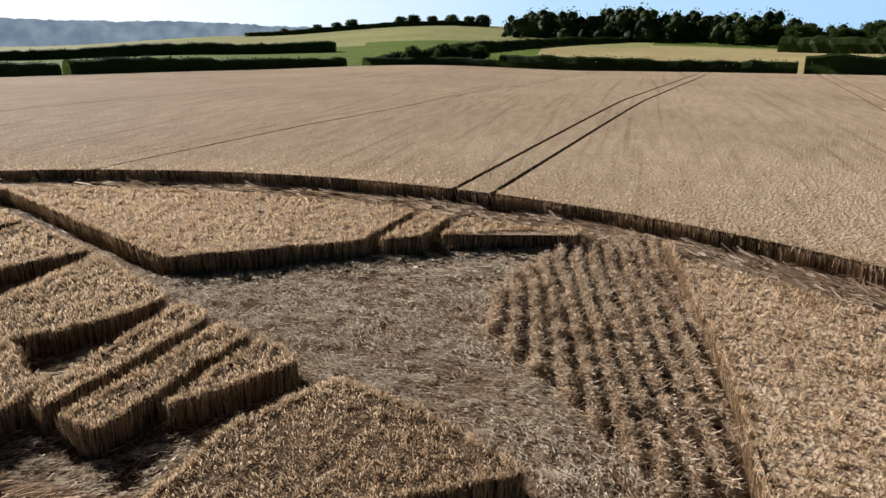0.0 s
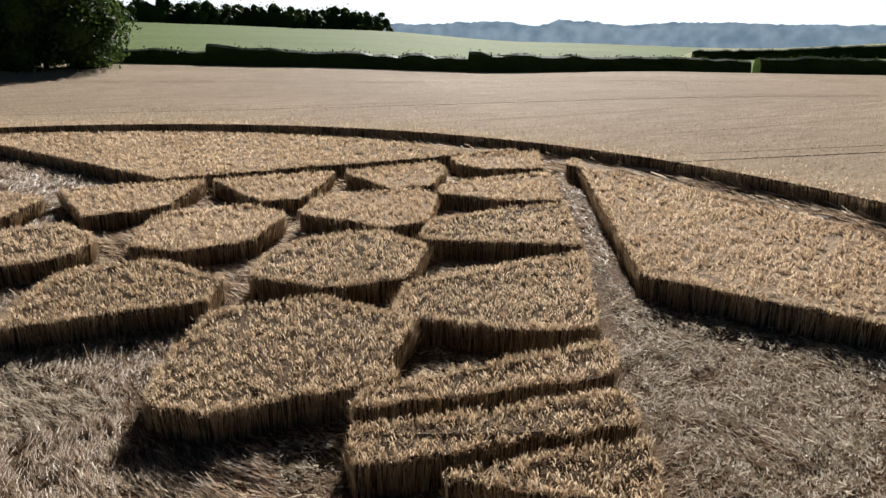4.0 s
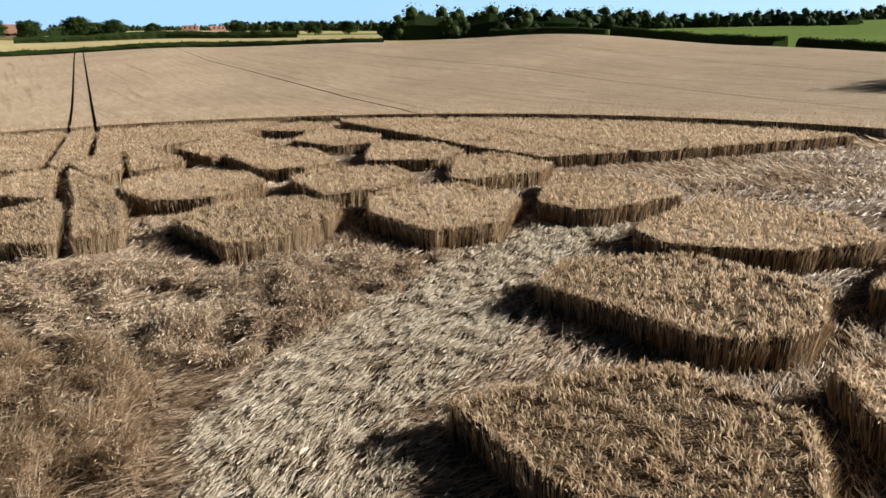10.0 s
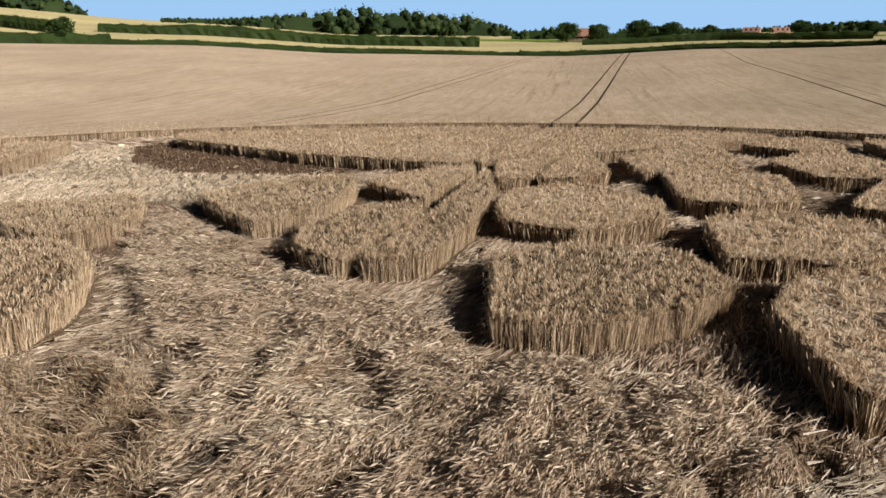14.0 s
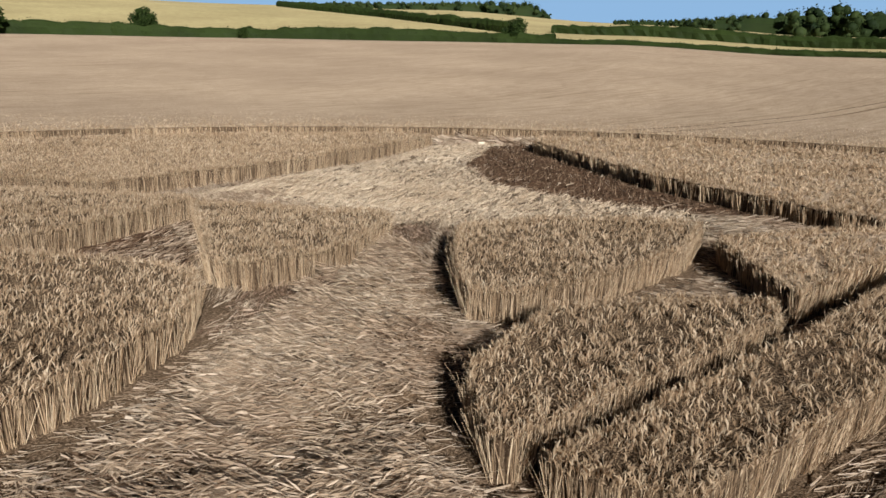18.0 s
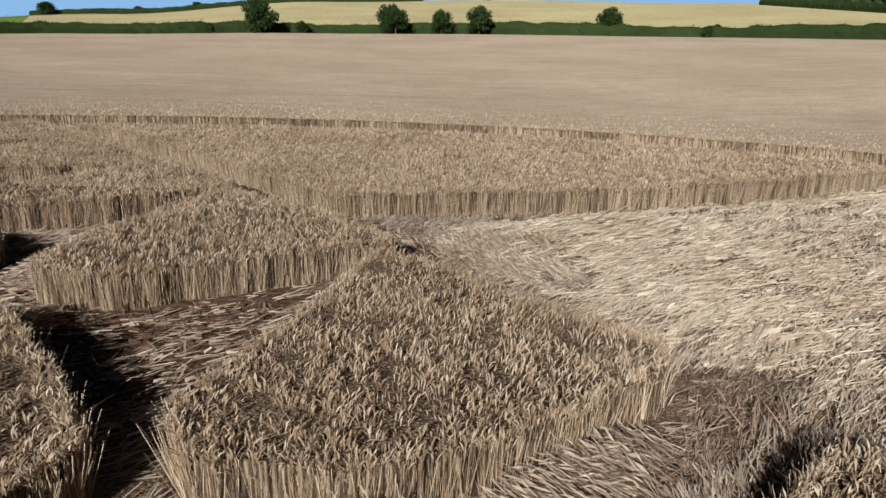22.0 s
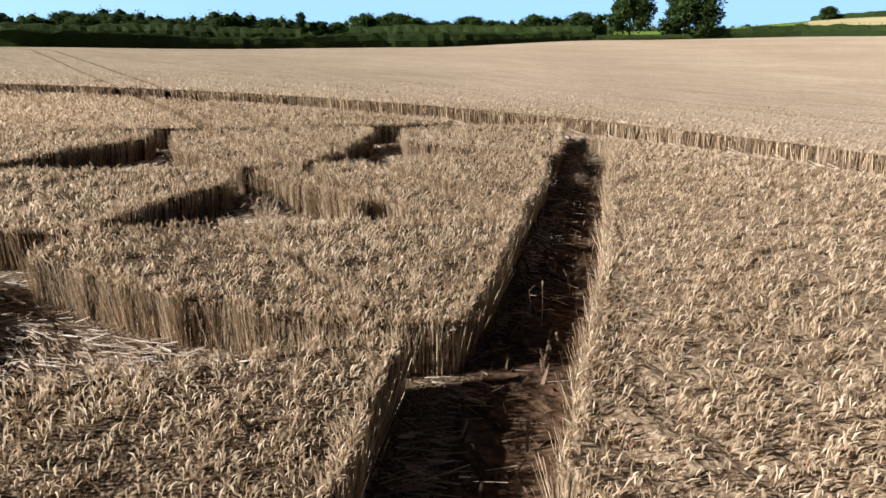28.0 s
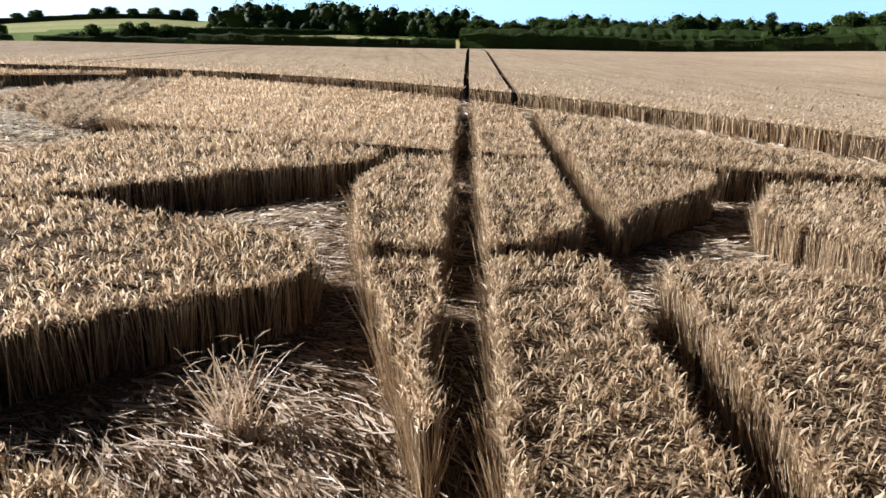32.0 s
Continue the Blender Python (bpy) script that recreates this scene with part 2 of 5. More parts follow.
def crop_top():
    """The closed top of the far crop: drilled rows, ear grain and broad waves of tone."""
    m, n, l, b = shader("wheat_canopy", 0.9, 0.04)
    grain, mid, wide = noise_node(n, l, 9, 6), noise_node(n, l, 1.1, 4, stretch=(0.35, 1.6, 1, radians(7.5))), noise_node(n, l, 0.06, 3)
    tone = ramp(n, l, grain.outputs[0], ((0.28, (0.245, 0.178, 0.118)), (0.48, (0.44, 0.338, 0.242)), (0.72, (0.585, 0.47, 0.348))))
    soft = ramp(n, l, mid.outputs[0], ((0.3, (0.80, 0.78, 0.75)), (0.62, (1.0, 1.0, 1.0))))
    broad = ramp(n, l, wide.outputs[0], ((0.35, (0.90, 0.88, 0.86)), (0.65, (1.06, 1.05, 1.03))))
    col = blend(n, l, tone.outputs[0], soft.outputs[0], 1.0, "MULTIPLY")
    seam = noise_node(n, l, 1.0, 3, stretch=(0.03, 1.9, 1, radians(7.5)))
    rows_tone = ramp(n, l, seam.outputs[0], ((0.33, (0.80, 0.78, 0.75)), (0.43, (1.0, 1.0, 1.0))))
    col = blend(n, l, col, rows_tone.outputs[0], 1.0, "MULTIPLY")
    l.new(blend(n, l, col, broad.outputs[0], 1.0, "MULTIPLY"), b.inputs["Base Color"])
    bump(n, l, b, grain.outputs[0], 1.0, 0.12)
    return m


CANOPY = crop_top()
BARK = earth("bark", ((0.3, (0.05, 0.035, 0.022)), (0.7, (0.12, 0.09, 0.06))), 6, 1.0, 0.03)


def plain(name, c, rough=0.6, metal=0.0):
    m, n, l, b = shader(name, rough, 0.4)
    a = noise_node(n, l, 3, 3)
    t = ramp(n, l, a.outputs[0], ((0.3, tuple(v * 0.85 for v in c)), (0.7, c)))
    l.new(t.outputs[0], b.inputs["Base Color"])
    b.inputs["Metallic"].default_value = metal
    return m


BRICK, TILE_RED, WHITE, GLASS, RUBBER = plain("brick_wall", (0.27, 0.18, 0.14), 0.85), plain("red_roof_tile", (0.30, 0.15, 0.10), 0.8), plain("white_paint", (0.8, 0.8, 0.78), 0.3), plain("dark_glass", (0.03, 0.035, 0.04), 0.1), plain("tyre_rubber", (0.02, 0.02, 0.02), 0.8)


# ---------------------------------------------------------------- mesh helpers
def pieces(name, V, template, material):
    """A mesh of many equal small pieces: V is (count, corners, 3), template the faces of one piece."""
    count, k = V.shape[:2]
    tpl = np.asarray(template, np.int32)
    faces = (np.arange(count, dtype=np.int32)[:, None, None] * k + tpl[None]).reshape(-1, tpl.shape[1])
    me = bpy.data.meshes.new(name)
    me.vertices.add(count * k)
    me.vertices.foreach_set("co", np.ascontiguousarray(V, np.float32).ravel())
    me.loops.add(faces.size)
    me.loops.foreach_set("vertex_index", faces.ravel())
    me.polygons.add(len(faces))
    me.polygons.foreach_set("loop_start", np.arange(len(faces), dtype=np.int32) * tpl.shape[1])
    me.update(calc_edges=True)
    me.materials.append(material)
    return me


def grid_mesh(name, V, material, closed=False):
    """A sheet from rows of points (rows, columns, 3)."""
    r, c = V.shape[:2]
    i = np.arange(r * c, dtype=np.int32).reshape(r, c)
    j = np.roll(i, -1, 1) if closed else i[:, 1:]
    a = i if closed else i[:, :-1]
    f = np.stack([a[:-1], j[:-1], j[1:], a[1:]], -1).reshape(-1, 4)
    me = bpy.data.meshes.new(name)
    me.from_pydata(V.reshape(-1, 3).tolist(), [], f.tolist())
    me.materials.append(material)
    return me


def child(name, me, parent, label="", kind=""):
    ob = new(name, me)
    ob.parent = parent
    return tagged(ob, label, kind=kind)


def part(name, bm, material, parent, label=""):
    me = bpy.data.meshes.new(name)
    bm.to_mesh(me)
    bm.free()
    me.materials.append(material)
    return child(name, me, parent, label)


def inside(poly, x, y):
    """Which points lie in the polygon."""
    p = np.asarray(poly, float)
    hit = np.zeros(len(x), bool)
    q = np.roll(p, -1, 0)
    for (x0, y0), (x1, y1) in zip(p, q):
        cross = (y0 > y) != (y1 > y)
        with np.errstate(divide="ignore", invalid="ignore"):
            hit ^= cross & (x < (x1 - x0) * (y - y0) / (y1 - y0 + 1e-12) + x0)
    return hit


def clip(poly, n, lo, hi):
    """The part of a polygon with lo < n.p < hi."""
    for sign, limit in ((1, lo), (-1, -hi)):
        out = []
        for a, b in zip(poly, poly[1:] + poly[:1]):
            da, db = sign * (a[0] * n[0] + a[1] * n[1]) - limit, sign * (b[0] * n[0] + b[1] * n[1]) - limit
            if da >= 0:
                out.append(a)
            if da * db < 0:
                k = da / (da - db)
                out.append((a[0] + (b[0] - a[0]) * k, a[1] + (b[1] - a[1]) * k))
        poly = out
        if len(poly) < 3:
            return []
    return poly


def area(poly):
    p = np.asarray(poly)
    q = np.roll(p, -1, 0)
    return 0.5 * float(np.sum(p[:, 0] * q[:, 1] - q[:, 0] * p[:, 1]))


def arc(a0, a1, r=CI, step=4.0):
    n = max(2, int(abs(a1 - a0) / step) + 1)
    return [(CX + r * math.cos(radians(a)), CY + r * math.sin(radians(a))) for a in np.linspace(a0, a1, n)]


rng = np.random.default_rng(7)


def ragged(poly, step=0.22, amount=0.05):
    """The outline in short steps with the small wander of a trodden edge; corners a little rounded."""
    out = []
    n = len(poly)
    for i in range(n):
        a, b = np.array(poly[i]), np.array(poly[(i + 1) % n])
        k = max(1, int(np.hypot(*(b - a)) / step))
        for j in range(k):
            out.append(a + (b - a) * j / k)
    p = np.array(out)
    s = (np.roll(p, 1, 0) + p * 3 + np.roll(p, -1, 0)) / 5
    return s + rng.normal(0, amount, s.shape)


LATTICE = np.random.default_rng(11).uniform(0, 1, (4, 64, 64))


def wander(x, y, size, layer=0, turn=0.0, stretch=1.0):
    """Smooth uneven values from 0 to 1 over the plan, drawn out along a direction."""
    c, s = math.cos(radians(turn)), math.sin(radians(turn))
    u, v = (x * c + y * s) / (size * stretch), (y * c - x * s) / size
    i, j = np.floor(u).astype(int), np.floor(v).astype(int)
    f, g = u - i, v - j
    f, g = f * f * (3 - 2 * f), g * g * (3 - 2 * g)
    t = LATTICE[layer]
    a = t[i % 64, j % 64] * (1 - f) + t[(i + 1) % 64, j % 64] * f
    b = t[i % 64, (j + 1) % 64] * (1 - f) + t[(i + 1) % 64, (j + 1) % 64] * f
    return a * (1 - g) + b * g


def inset(p, d):
    """The closed outline moved inwards (counter-clockwise points)."""
    t = np.roll(p, -1, 0) - np.roll(p, 1, 0)
    t /= np.maximum(1e-6, np.hypot(t[:, 0], t[:, 1]))[:, None]
    return p + np.stack([-t[:, 1], t[:, 0]], -1) * d


def ear_mesh(x, y, z, size, width, lean=0.42, turn=None):
    """Wheat ears on their necks: slim bent kites, widest near the top; z is the foot of the neck."""
    n = len(x)
    yaw = rng.uniform(0, 2 * np.pi, n)
    bend = rng.normal(0, 0.55, n) + (rng.normal(np.radians(200), 1.3, n) if turn is None else turn)
    tilt = np.abs(rng.normal(lean, 0.3, n))
    L = size * rng.uniform(0.8, 1.2, n)
    W = width * rng.uniform(0.75, 1.3, n)
    d = np.stack([np.cos(bend) * np.sin(tilt), np.sin(bend) * np.sin(tilt), np.cos(tilt)], -1)
    s = np.stack([np.cos(yaw), np.sin(yaw), np.zeros(n)], -1)
    b = np.stack([x, y, z], -1)
    mid = b + d * (L * 0.62)[:, None]
    tip = b + d * L[:, None] + np.stack([np.cos(bend), np.sin(bend), -0.5 * np.ones(n)], -1) * (L * 0.2)[:, None]
    return np.stack([b, mid - s * W[:, None], tip, mid + s * W[:, None]], 1)


def stalk_mesh(x, y, z, h, width, out=None):
    """Upright stalks: thin tapering strips with a slight lean."""
    n = len(x)
    yaw = rng.uniform(0, np.pi, n)
    s = np.stack([np.cos(yaw), np.sin(yaw), np.zeros(n)], -1) * (width * rng.uniform(0.6, 1.4, n))[:, None]
    b = np.stack([x, y, z], -1)
    le = rng.normal(0, 0.05, (n, 3))
    le[:, 2] = h
    if out is not None:
        le[:, :2] += out * rng.normal(0.03, 0.06, n)[:, None]
    return np.stack([b - s, b + s, b + le + s * 0.7, b + le - s * 0.7], 1)


STRIP2 = ((0, 1, 2, 5), (5, 2, 3, 4))
ONE = ((0, 1, 2, 3),)


HEART = np.array([(-5, 0), (0, 2), (2, 8), (-4, 8), (-10, 11), (-16, 9), (-20, 4), (-21, -2), (-19, -7), (-15, -11), (-10, -13)], float)


def remote(x, y):
    """Distance from the well-seen heart of the figure."""
    x, y = np.atleast_1d(x), np.atleast_1d(y)
    d = np.full(len(x), 1e9)
    for hx, hy in HEART:
        d = np.minimum(d, np.hypot(x - hx, y - hy))
    return d


def density(x, y):
    """Ears for a square metre: counted out in the heart of the figure, fewer and broader outwards."""
    return np.interp(remote(x, y), [0, 2.5, 5, 9, 14, 26], [760, 640, 440, 300, 200, 130])


BLOCKS = []


def wheat_block(poly, label="block of standing ripe wheat standing upright in the trodden field"):
    """One island of standing wheat: its dense body, the stalks along its cut side and its ears."""
    if area(poly) < 0:
        poly = poly[::-1]
    if area(poly) < 0.15:
        return None
    BLOCKS.append(poly)
    edge = inset(ragged(poly, 0.22, 0.03), 0.05)
    body = inset(edge, 0.06)
    bm = bmesh.new()
    gzb = ground_z(body[:, 0], body[:, 1])
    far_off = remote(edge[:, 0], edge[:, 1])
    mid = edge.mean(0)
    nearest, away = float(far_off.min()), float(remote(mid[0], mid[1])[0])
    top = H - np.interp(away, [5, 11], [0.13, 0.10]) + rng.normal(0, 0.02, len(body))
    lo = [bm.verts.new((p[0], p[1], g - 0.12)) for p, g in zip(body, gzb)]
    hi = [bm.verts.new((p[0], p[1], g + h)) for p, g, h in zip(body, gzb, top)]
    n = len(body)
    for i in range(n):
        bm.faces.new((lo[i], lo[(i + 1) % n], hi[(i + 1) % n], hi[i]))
    # near tops are painted with the shade between ears; mixed and far ones paler
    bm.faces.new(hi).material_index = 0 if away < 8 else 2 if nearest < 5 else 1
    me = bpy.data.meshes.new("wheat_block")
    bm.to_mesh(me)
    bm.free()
    for m in (SHADEBODY, CANOPY, CROPTOP):
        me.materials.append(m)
    ob = tagged(new("wheat_block", me), label, "wheat", "blocks of standing wheat")
    # stalks of the cut side
    nxt = np.roll(edge, -1, 0)
    seg = nxt - edge
    ln = np.hypot(seg[:, 0], seg[:, 1])
    cum = np.concatenate([[0], np.cumsum(ln)])
    near = float(np.interp(min(away, nearest + 3), [0, 5, 10, 20], [210, 190, 110, 60]))
    k = int(cum[-1] * near)
    knots = rng.uniform(0, cum[-1], max(3, int(cum[-1] * 34)))
    u = (knots[rng.integers(0, len(knots), k)] + rng.normal(0, 0.010, k)) % cum[-1]
    j = np.clip(np.searchsorted(cum, u) - 1, 0, n - 1)
    f = (u - cum[j]) / np.maximum(ln[j], 1e-6)
    nrm = np.stack([seg[j, 1], -seg[j, 0]], -1) / np.maximum(ln[j], 1e-6)[:, None]
    p = edge[j] + seg[j] * f[:, None] - nrm * (np.abs(rng.normal(0, 0.06, k)) + 0.005)[:, None]
    g = ground_z(p[:, 0], p[:, 1])
    wd = float(np.interp(near, [60, 190], [0.011, 0.0028]))
    hh = H * rng.uniform(0.72, 1.0, k)
    child("cut_side", pieces("cut_side", stalk_mesh(p[:, 0], p[:, 1], g - 0.03, hh, wd, nrm), ONE, STALK), ob, "upright straw-coloured stalks of the cut side", "stuff")
    # ears over the top
    x0, y0 = edge.min(0)
    x1, y1 = edge.max(0)
    c = int((x1 - x0) * (y1 - y0) * 760 / 6)
    tx, ty = rng.uniform(x0, x1, c), rng.uniform(y0, y1, c)
    keep = rng.uniform(0, 760, c) < density(tx, ty) * (0.4 + 1.2 * wander(tx, ty, 0.18))
    tx, ty = tx[keep], ty[keep]
    c = len(tx)
    lift, turn = rng.normal(0, 0.018, c) + 0.04 * (wander(tx, ty, 0.3, 1) - 0.5) + 0.04 * (wander(tx, ty, 1.3, 2) - 0.5), rng.normal(np.radians(200), 1.3, c)
    i = np.repeat(np.arange(c), 6)
    x, y = tx[i] + rng.normal(0, 0.035, len(i)), ty[i] + rng.normal(0, 0.035, len(i))
    ok = inside(edge, x, y)
    x, y, i = x[ok], y[ok], i[ok]
    dn = density(x, y)
    x, y, dn = np.concatenate([x, p[:, 0]]), np.concatenate([y, p[:, 1]]), np.concatenate([dn, np.full(k, near * 3.4)])
    lift, turn = np.concatenate([lift[i], rng.normal(0, 0.03, k)]), np.concatenate([turn[i], rng.uniform(0, 6.28, k)])
    z = ground_z(x, y) + H - 0.125 + lift + rng.normal(0, 0.025, len(x))
    ears = ear_mesh(x, y, z, np.interp(dn, [130, 300, 440, 760], [0.16, 0.14, 0.12, 0.098]), np.interp(dn, [130, 200, 300, 440, 760], [0.020, 0.016, 0.0122, 0.0092, 0.0070]), 0.36, turn)
    child("canopy", pieces("canopy", ears, ONE, EAR), ob, "ripe brown ears over the block", "stuff")
    return ob


# ---------------------------------------------------------------- ground sheet
NA = 180
az = np.arange(NA) * 360.0 / NA
d_az = table(EDGE_D, az)
rows, kinds = [], []
for r in (0.5, 8, 16, 24, 32, 40, 44, 48, 54):
    rows.append(np.full(NA, r)), kinds.append("in")
for s in np.linspace(0.12, 1, 12):
    rows.append(54 + (d_az - 54) * s), kinds.append("in")
rows.append(d_az + 7), kinds.append("verge")
for s in np.linspace(0.06, 1, 14):
    rows.append(d_az + 7 + (RIM - d_az - 7) * s), kinds.append("out")
for r in (600, 1100, 2200, 4200):
    rows.append(np.full(NA, float(r))), kinds.append("out")
R = np.array(rows)
A = np.radians(az)[None]
GXX, GYY = PX + R * np.cos(A), PY + R * np.sin(A)
me = grid_mesh("ground", np.stack([GXX, GYY, ground_z(GXX, GYY) - 0.03], -1), STUBBLE, closed=True)
for m in (MEADOW, PALEGRASS, STUBBLEFIELD, VERGE):
    me.materials.append(m)
slots = np.zeros((len(rows) - 1, NA), np.int32)
for i in range(len(rows) - 1):
    for j in range(NA):
        a, rel = az[j], (rows[i][j] - d_az[j]) / (RIM - d_az[j])
        if kinds[i + 1] == "in":
            slots[i, j] = 0
        elif kinds[i + 1] == "verge":
            slots[i, j] = 4
        elif 48 <= a < 142:
            slots[i, j] = 1
        elif a < 48 and a >= 20:
            slots[i, j] = 1 if rel < 0.28 else 2
        elif a < 20 or a > 356:
            slots[i, j] = (3 if a > 356 or a < 6 else 1) if rel < 0.35 else 2
        elif a > 340:
            slots[i, j] = 3 if rel < 0.4 else 1
        elif 142 <= a < 205:
            slots[i, j] = 3 if rel < 0.45 else (1 if rel < 0.6 else 3)
        elif 205 <= a < 290:
            slots[i, j] = 3
        else:
            slots[i, j] = 3 if rel < 0.15 else 1
me.polygons.foreach_set("material_index", slots.ravel())
me.update()
tagged(new("ground", me), "sloping farmland of fields under a clear sky", "ground", kind="structure")

# pale sky low over the horizon, far behind everything
m = bpy.data.materials.new("low_sky")
m.use_nodes = True
n, l = m.node_tree.nodes, m.node_tree.links
n.remove(n["Principled BSDF"])
glow, geo, dot = n.new("ShaderNodeEmission"), n.new("ShaderNodeNewGeometry"), n.new("ShaderNodeVectorMath")
dot.operation = "DOT_PRODUCT"
dot.inputs[1].default_value = (ca / 4000, sa / 4000, 0)
l.new(geo.outputs["Position"], dot.inputs[0])
l.new(ramp(n, l, dot.outputs["Value"], ((0.0, (0.21, 0.35, 0.53)), (0.55, (0.27, 0.41, 0.54)), (0.95, (0.56, 0.60, 0.62)))).outputs[0], glow.inputs[0])
l.new(glow.outputs[0], n["Material Output"].inputs[0])
t = np.radians(np.arange(96) * 3.75)
ring = np.stack([np.stack([4000 * np.cos(t), 4000 * np.sin(t), np.full(96, z)], -1) for z in (-120.0, 150.0, 420.0)])
tagged(new("backdrop", grid_mesh("backdrop", ring[:, ::-1], m, closed=True)), "pale blue morning sky low over the horizon", "sky", kind="structure")

# wooded hills many fields away, beyond the last hedges; blue haze painted as glow
m = bpy.data.materials.new("hill_haze_glow")
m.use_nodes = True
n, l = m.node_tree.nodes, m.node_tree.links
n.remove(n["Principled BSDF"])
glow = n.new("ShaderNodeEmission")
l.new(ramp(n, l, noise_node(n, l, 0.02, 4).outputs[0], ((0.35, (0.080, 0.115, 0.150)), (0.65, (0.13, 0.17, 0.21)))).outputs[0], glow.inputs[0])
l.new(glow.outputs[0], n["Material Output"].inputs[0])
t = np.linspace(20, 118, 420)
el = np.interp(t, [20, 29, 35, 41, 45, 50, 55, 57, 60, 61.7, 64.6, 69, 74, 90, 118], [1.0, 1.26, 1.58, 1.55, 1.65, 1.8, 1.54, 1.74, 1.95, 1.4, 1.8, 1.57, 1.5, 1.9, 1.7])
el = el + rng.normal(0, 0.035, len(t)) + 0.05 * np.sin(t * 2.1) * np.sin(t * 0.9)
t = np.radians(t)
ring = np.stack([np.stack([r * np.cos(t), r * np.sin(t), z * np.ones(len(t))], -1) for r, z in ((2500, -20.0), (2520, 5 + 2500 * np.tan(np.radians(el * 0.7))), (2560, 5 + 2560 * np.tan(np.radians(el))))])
tagged(new("backdrop", grid_mesh("backdrop", ring[:, ::-1], m)), "wooded hills on the horizon, blue haze put into their glow", "hills", kind="structure")

# ---------------------------------------------------------------- standing crop outside the ring, cut by tramlines
TD = radians(-7.5)
TU, TV = np.array([math.cos(TD), math.sin(TD)]), np.array([-math.sin(TD), math.cos(TD)])
TRACKS = []
for c in (-13.3, 5.6, 25.0, 48.5, 70.0):
    TRACKS += [c - 0.78, c + 0.78]


def gap_of(t):
    """Half the width of a wheel track: the two that cross the figure are the most worn."""
    return 0.11 if 4 < t < 7 else 0.11 if -15 < t < -12 else (0.09 if t < 25 else 0.03) if t < 30 else 0.05 if t in (48.5 - 0.78, 70 - 0.78) else 0.015


CU, CV = CX * TU[0] + CY * TU[1], CX * TV[0] + CY * TV[1]


def row_at(u, v):
    """A point on a drilled row: the rows bend a little with the lie of the land."""
    skew = np.interp(v, [8, 24.4, 44], [0.0, -0.115, -0.16])
    bow = np.interp(u - CU, [-160, -104, -82, -66, -49, -32, -20, 0, 20, 31, 45, 56, 83, 114, 160], [45, 26, 2.6, -9.6, -21.7, -25, -18, 0, 16, 22.6, 28, 39, 41, 20, 12])
    w = v + skew * bow - 0.038 * np.maximum(0, -50 - u) * (v < 14) - np.interp(v, [-12.5, 4.8], [0.004, 0.022]) * np.maximum(0, u - 16)
    return u * TU[0] + w * TV[0], u * TU[1] + w * TV[1]


def limits(v, side):
    """Where a row leaves the ring on one side (None: it misses the ring) and where the field ends."""
    u = CU + np.arange(-30, 30, 0.25)
    x, y = row_at(u, v)
    u = u[np.argmin(np.hypot(x - CX, y - CY))] + side * np.arange(0, 240, 0.25)
    x, y = row_at(u, v)
    r, a = np.hypot(x - PX, y - PY), np.degrees(np.arctan2(y - PY, x - PX))
    ok = np.where(r < table(EDGE_D, a) - 1.5)[0]
    c = np.hypot(x - CX, y - CY)
    within = np.where(c < CR)[0]
    start = None
    if len(within) and within[-1] + 1 < len(u):
        i = within[-1]
        start = u[i] + (CR - c[i]) / (c[i + 1] - c[i]) * (u[i + 1] - u[i])
    return start, (u[ok[-1]] if len(ok) else None)


def crop_strip(v0, v1):
    """One strip of the crop between two wheel tracks: top and cut sides."""
    vs = [v0] + [v for v in np.arange(math.floor(v0) + 1, v1 - 0.2, 0.6)] + [v1]
    crosses = [limits(v, -1)[0] is not None for v in vs]
    for a, b, ka, kb in list(zip(vs[:-1], vs[1:], crosses[:-1], crosses[1:])):
        if ka != kb:                       # the row that just touches the ring
            lo, hi = a, b
            for step in range(14):
                mid = (lo + hi) / 2
                lo, hi = (mid, hi) if (limits(mid, -1)[0] is not None) == ka else (lo, mid)
            vs += [lo, hi]
    vs = sorted(set(vs))
    ends = {v: (limits(v, -1), limits(v, 1)) for v in vs}
    runs = [[], [], []]
    out = []

    def close(run):
        if len(run) > 1:
            far = abs(run[0][1] - run[0][2]) > 215
            s = np.linspace(0, 1, 60) ** (1.0 if far else 1.6)
            V = []
            for v, a, b in run:
                x, y = row_at(a + (b - a) * s, v)
                V.append(np.stack([x, y, ground_z(x, y) + H - 0.06], -1))
            V = np.array(V)
            low = V.copy()
            low[:, :, 2] -= H + 0.05
            out.append([V, np.stack([low[0], V[0]]), np.stack([V[-1], low[-1]]), np.stack([low[:, 0], V[:, 0]])])
        run.clear()

    for v in vs:
        (sa_, fa), (sb, fb) = ends[v]
        if sa_ is None and sb is None:
            close(runs[0]), close(runs[1])
            if fa is not None and fb is not None and fb - fa > 4:
                runs[2].append((v, fa, fb))
            else:
                close(runs[2])
        else:
            close(runs[2])
            for k, st, fin in ((0, sa_, fa), (1, sb, fb)):
                if st is not None and fin is not None and abs(fin - st) > 1:
                    runs[k].append((v, st, fin))
    for run in runs:
        close(run)
    return out


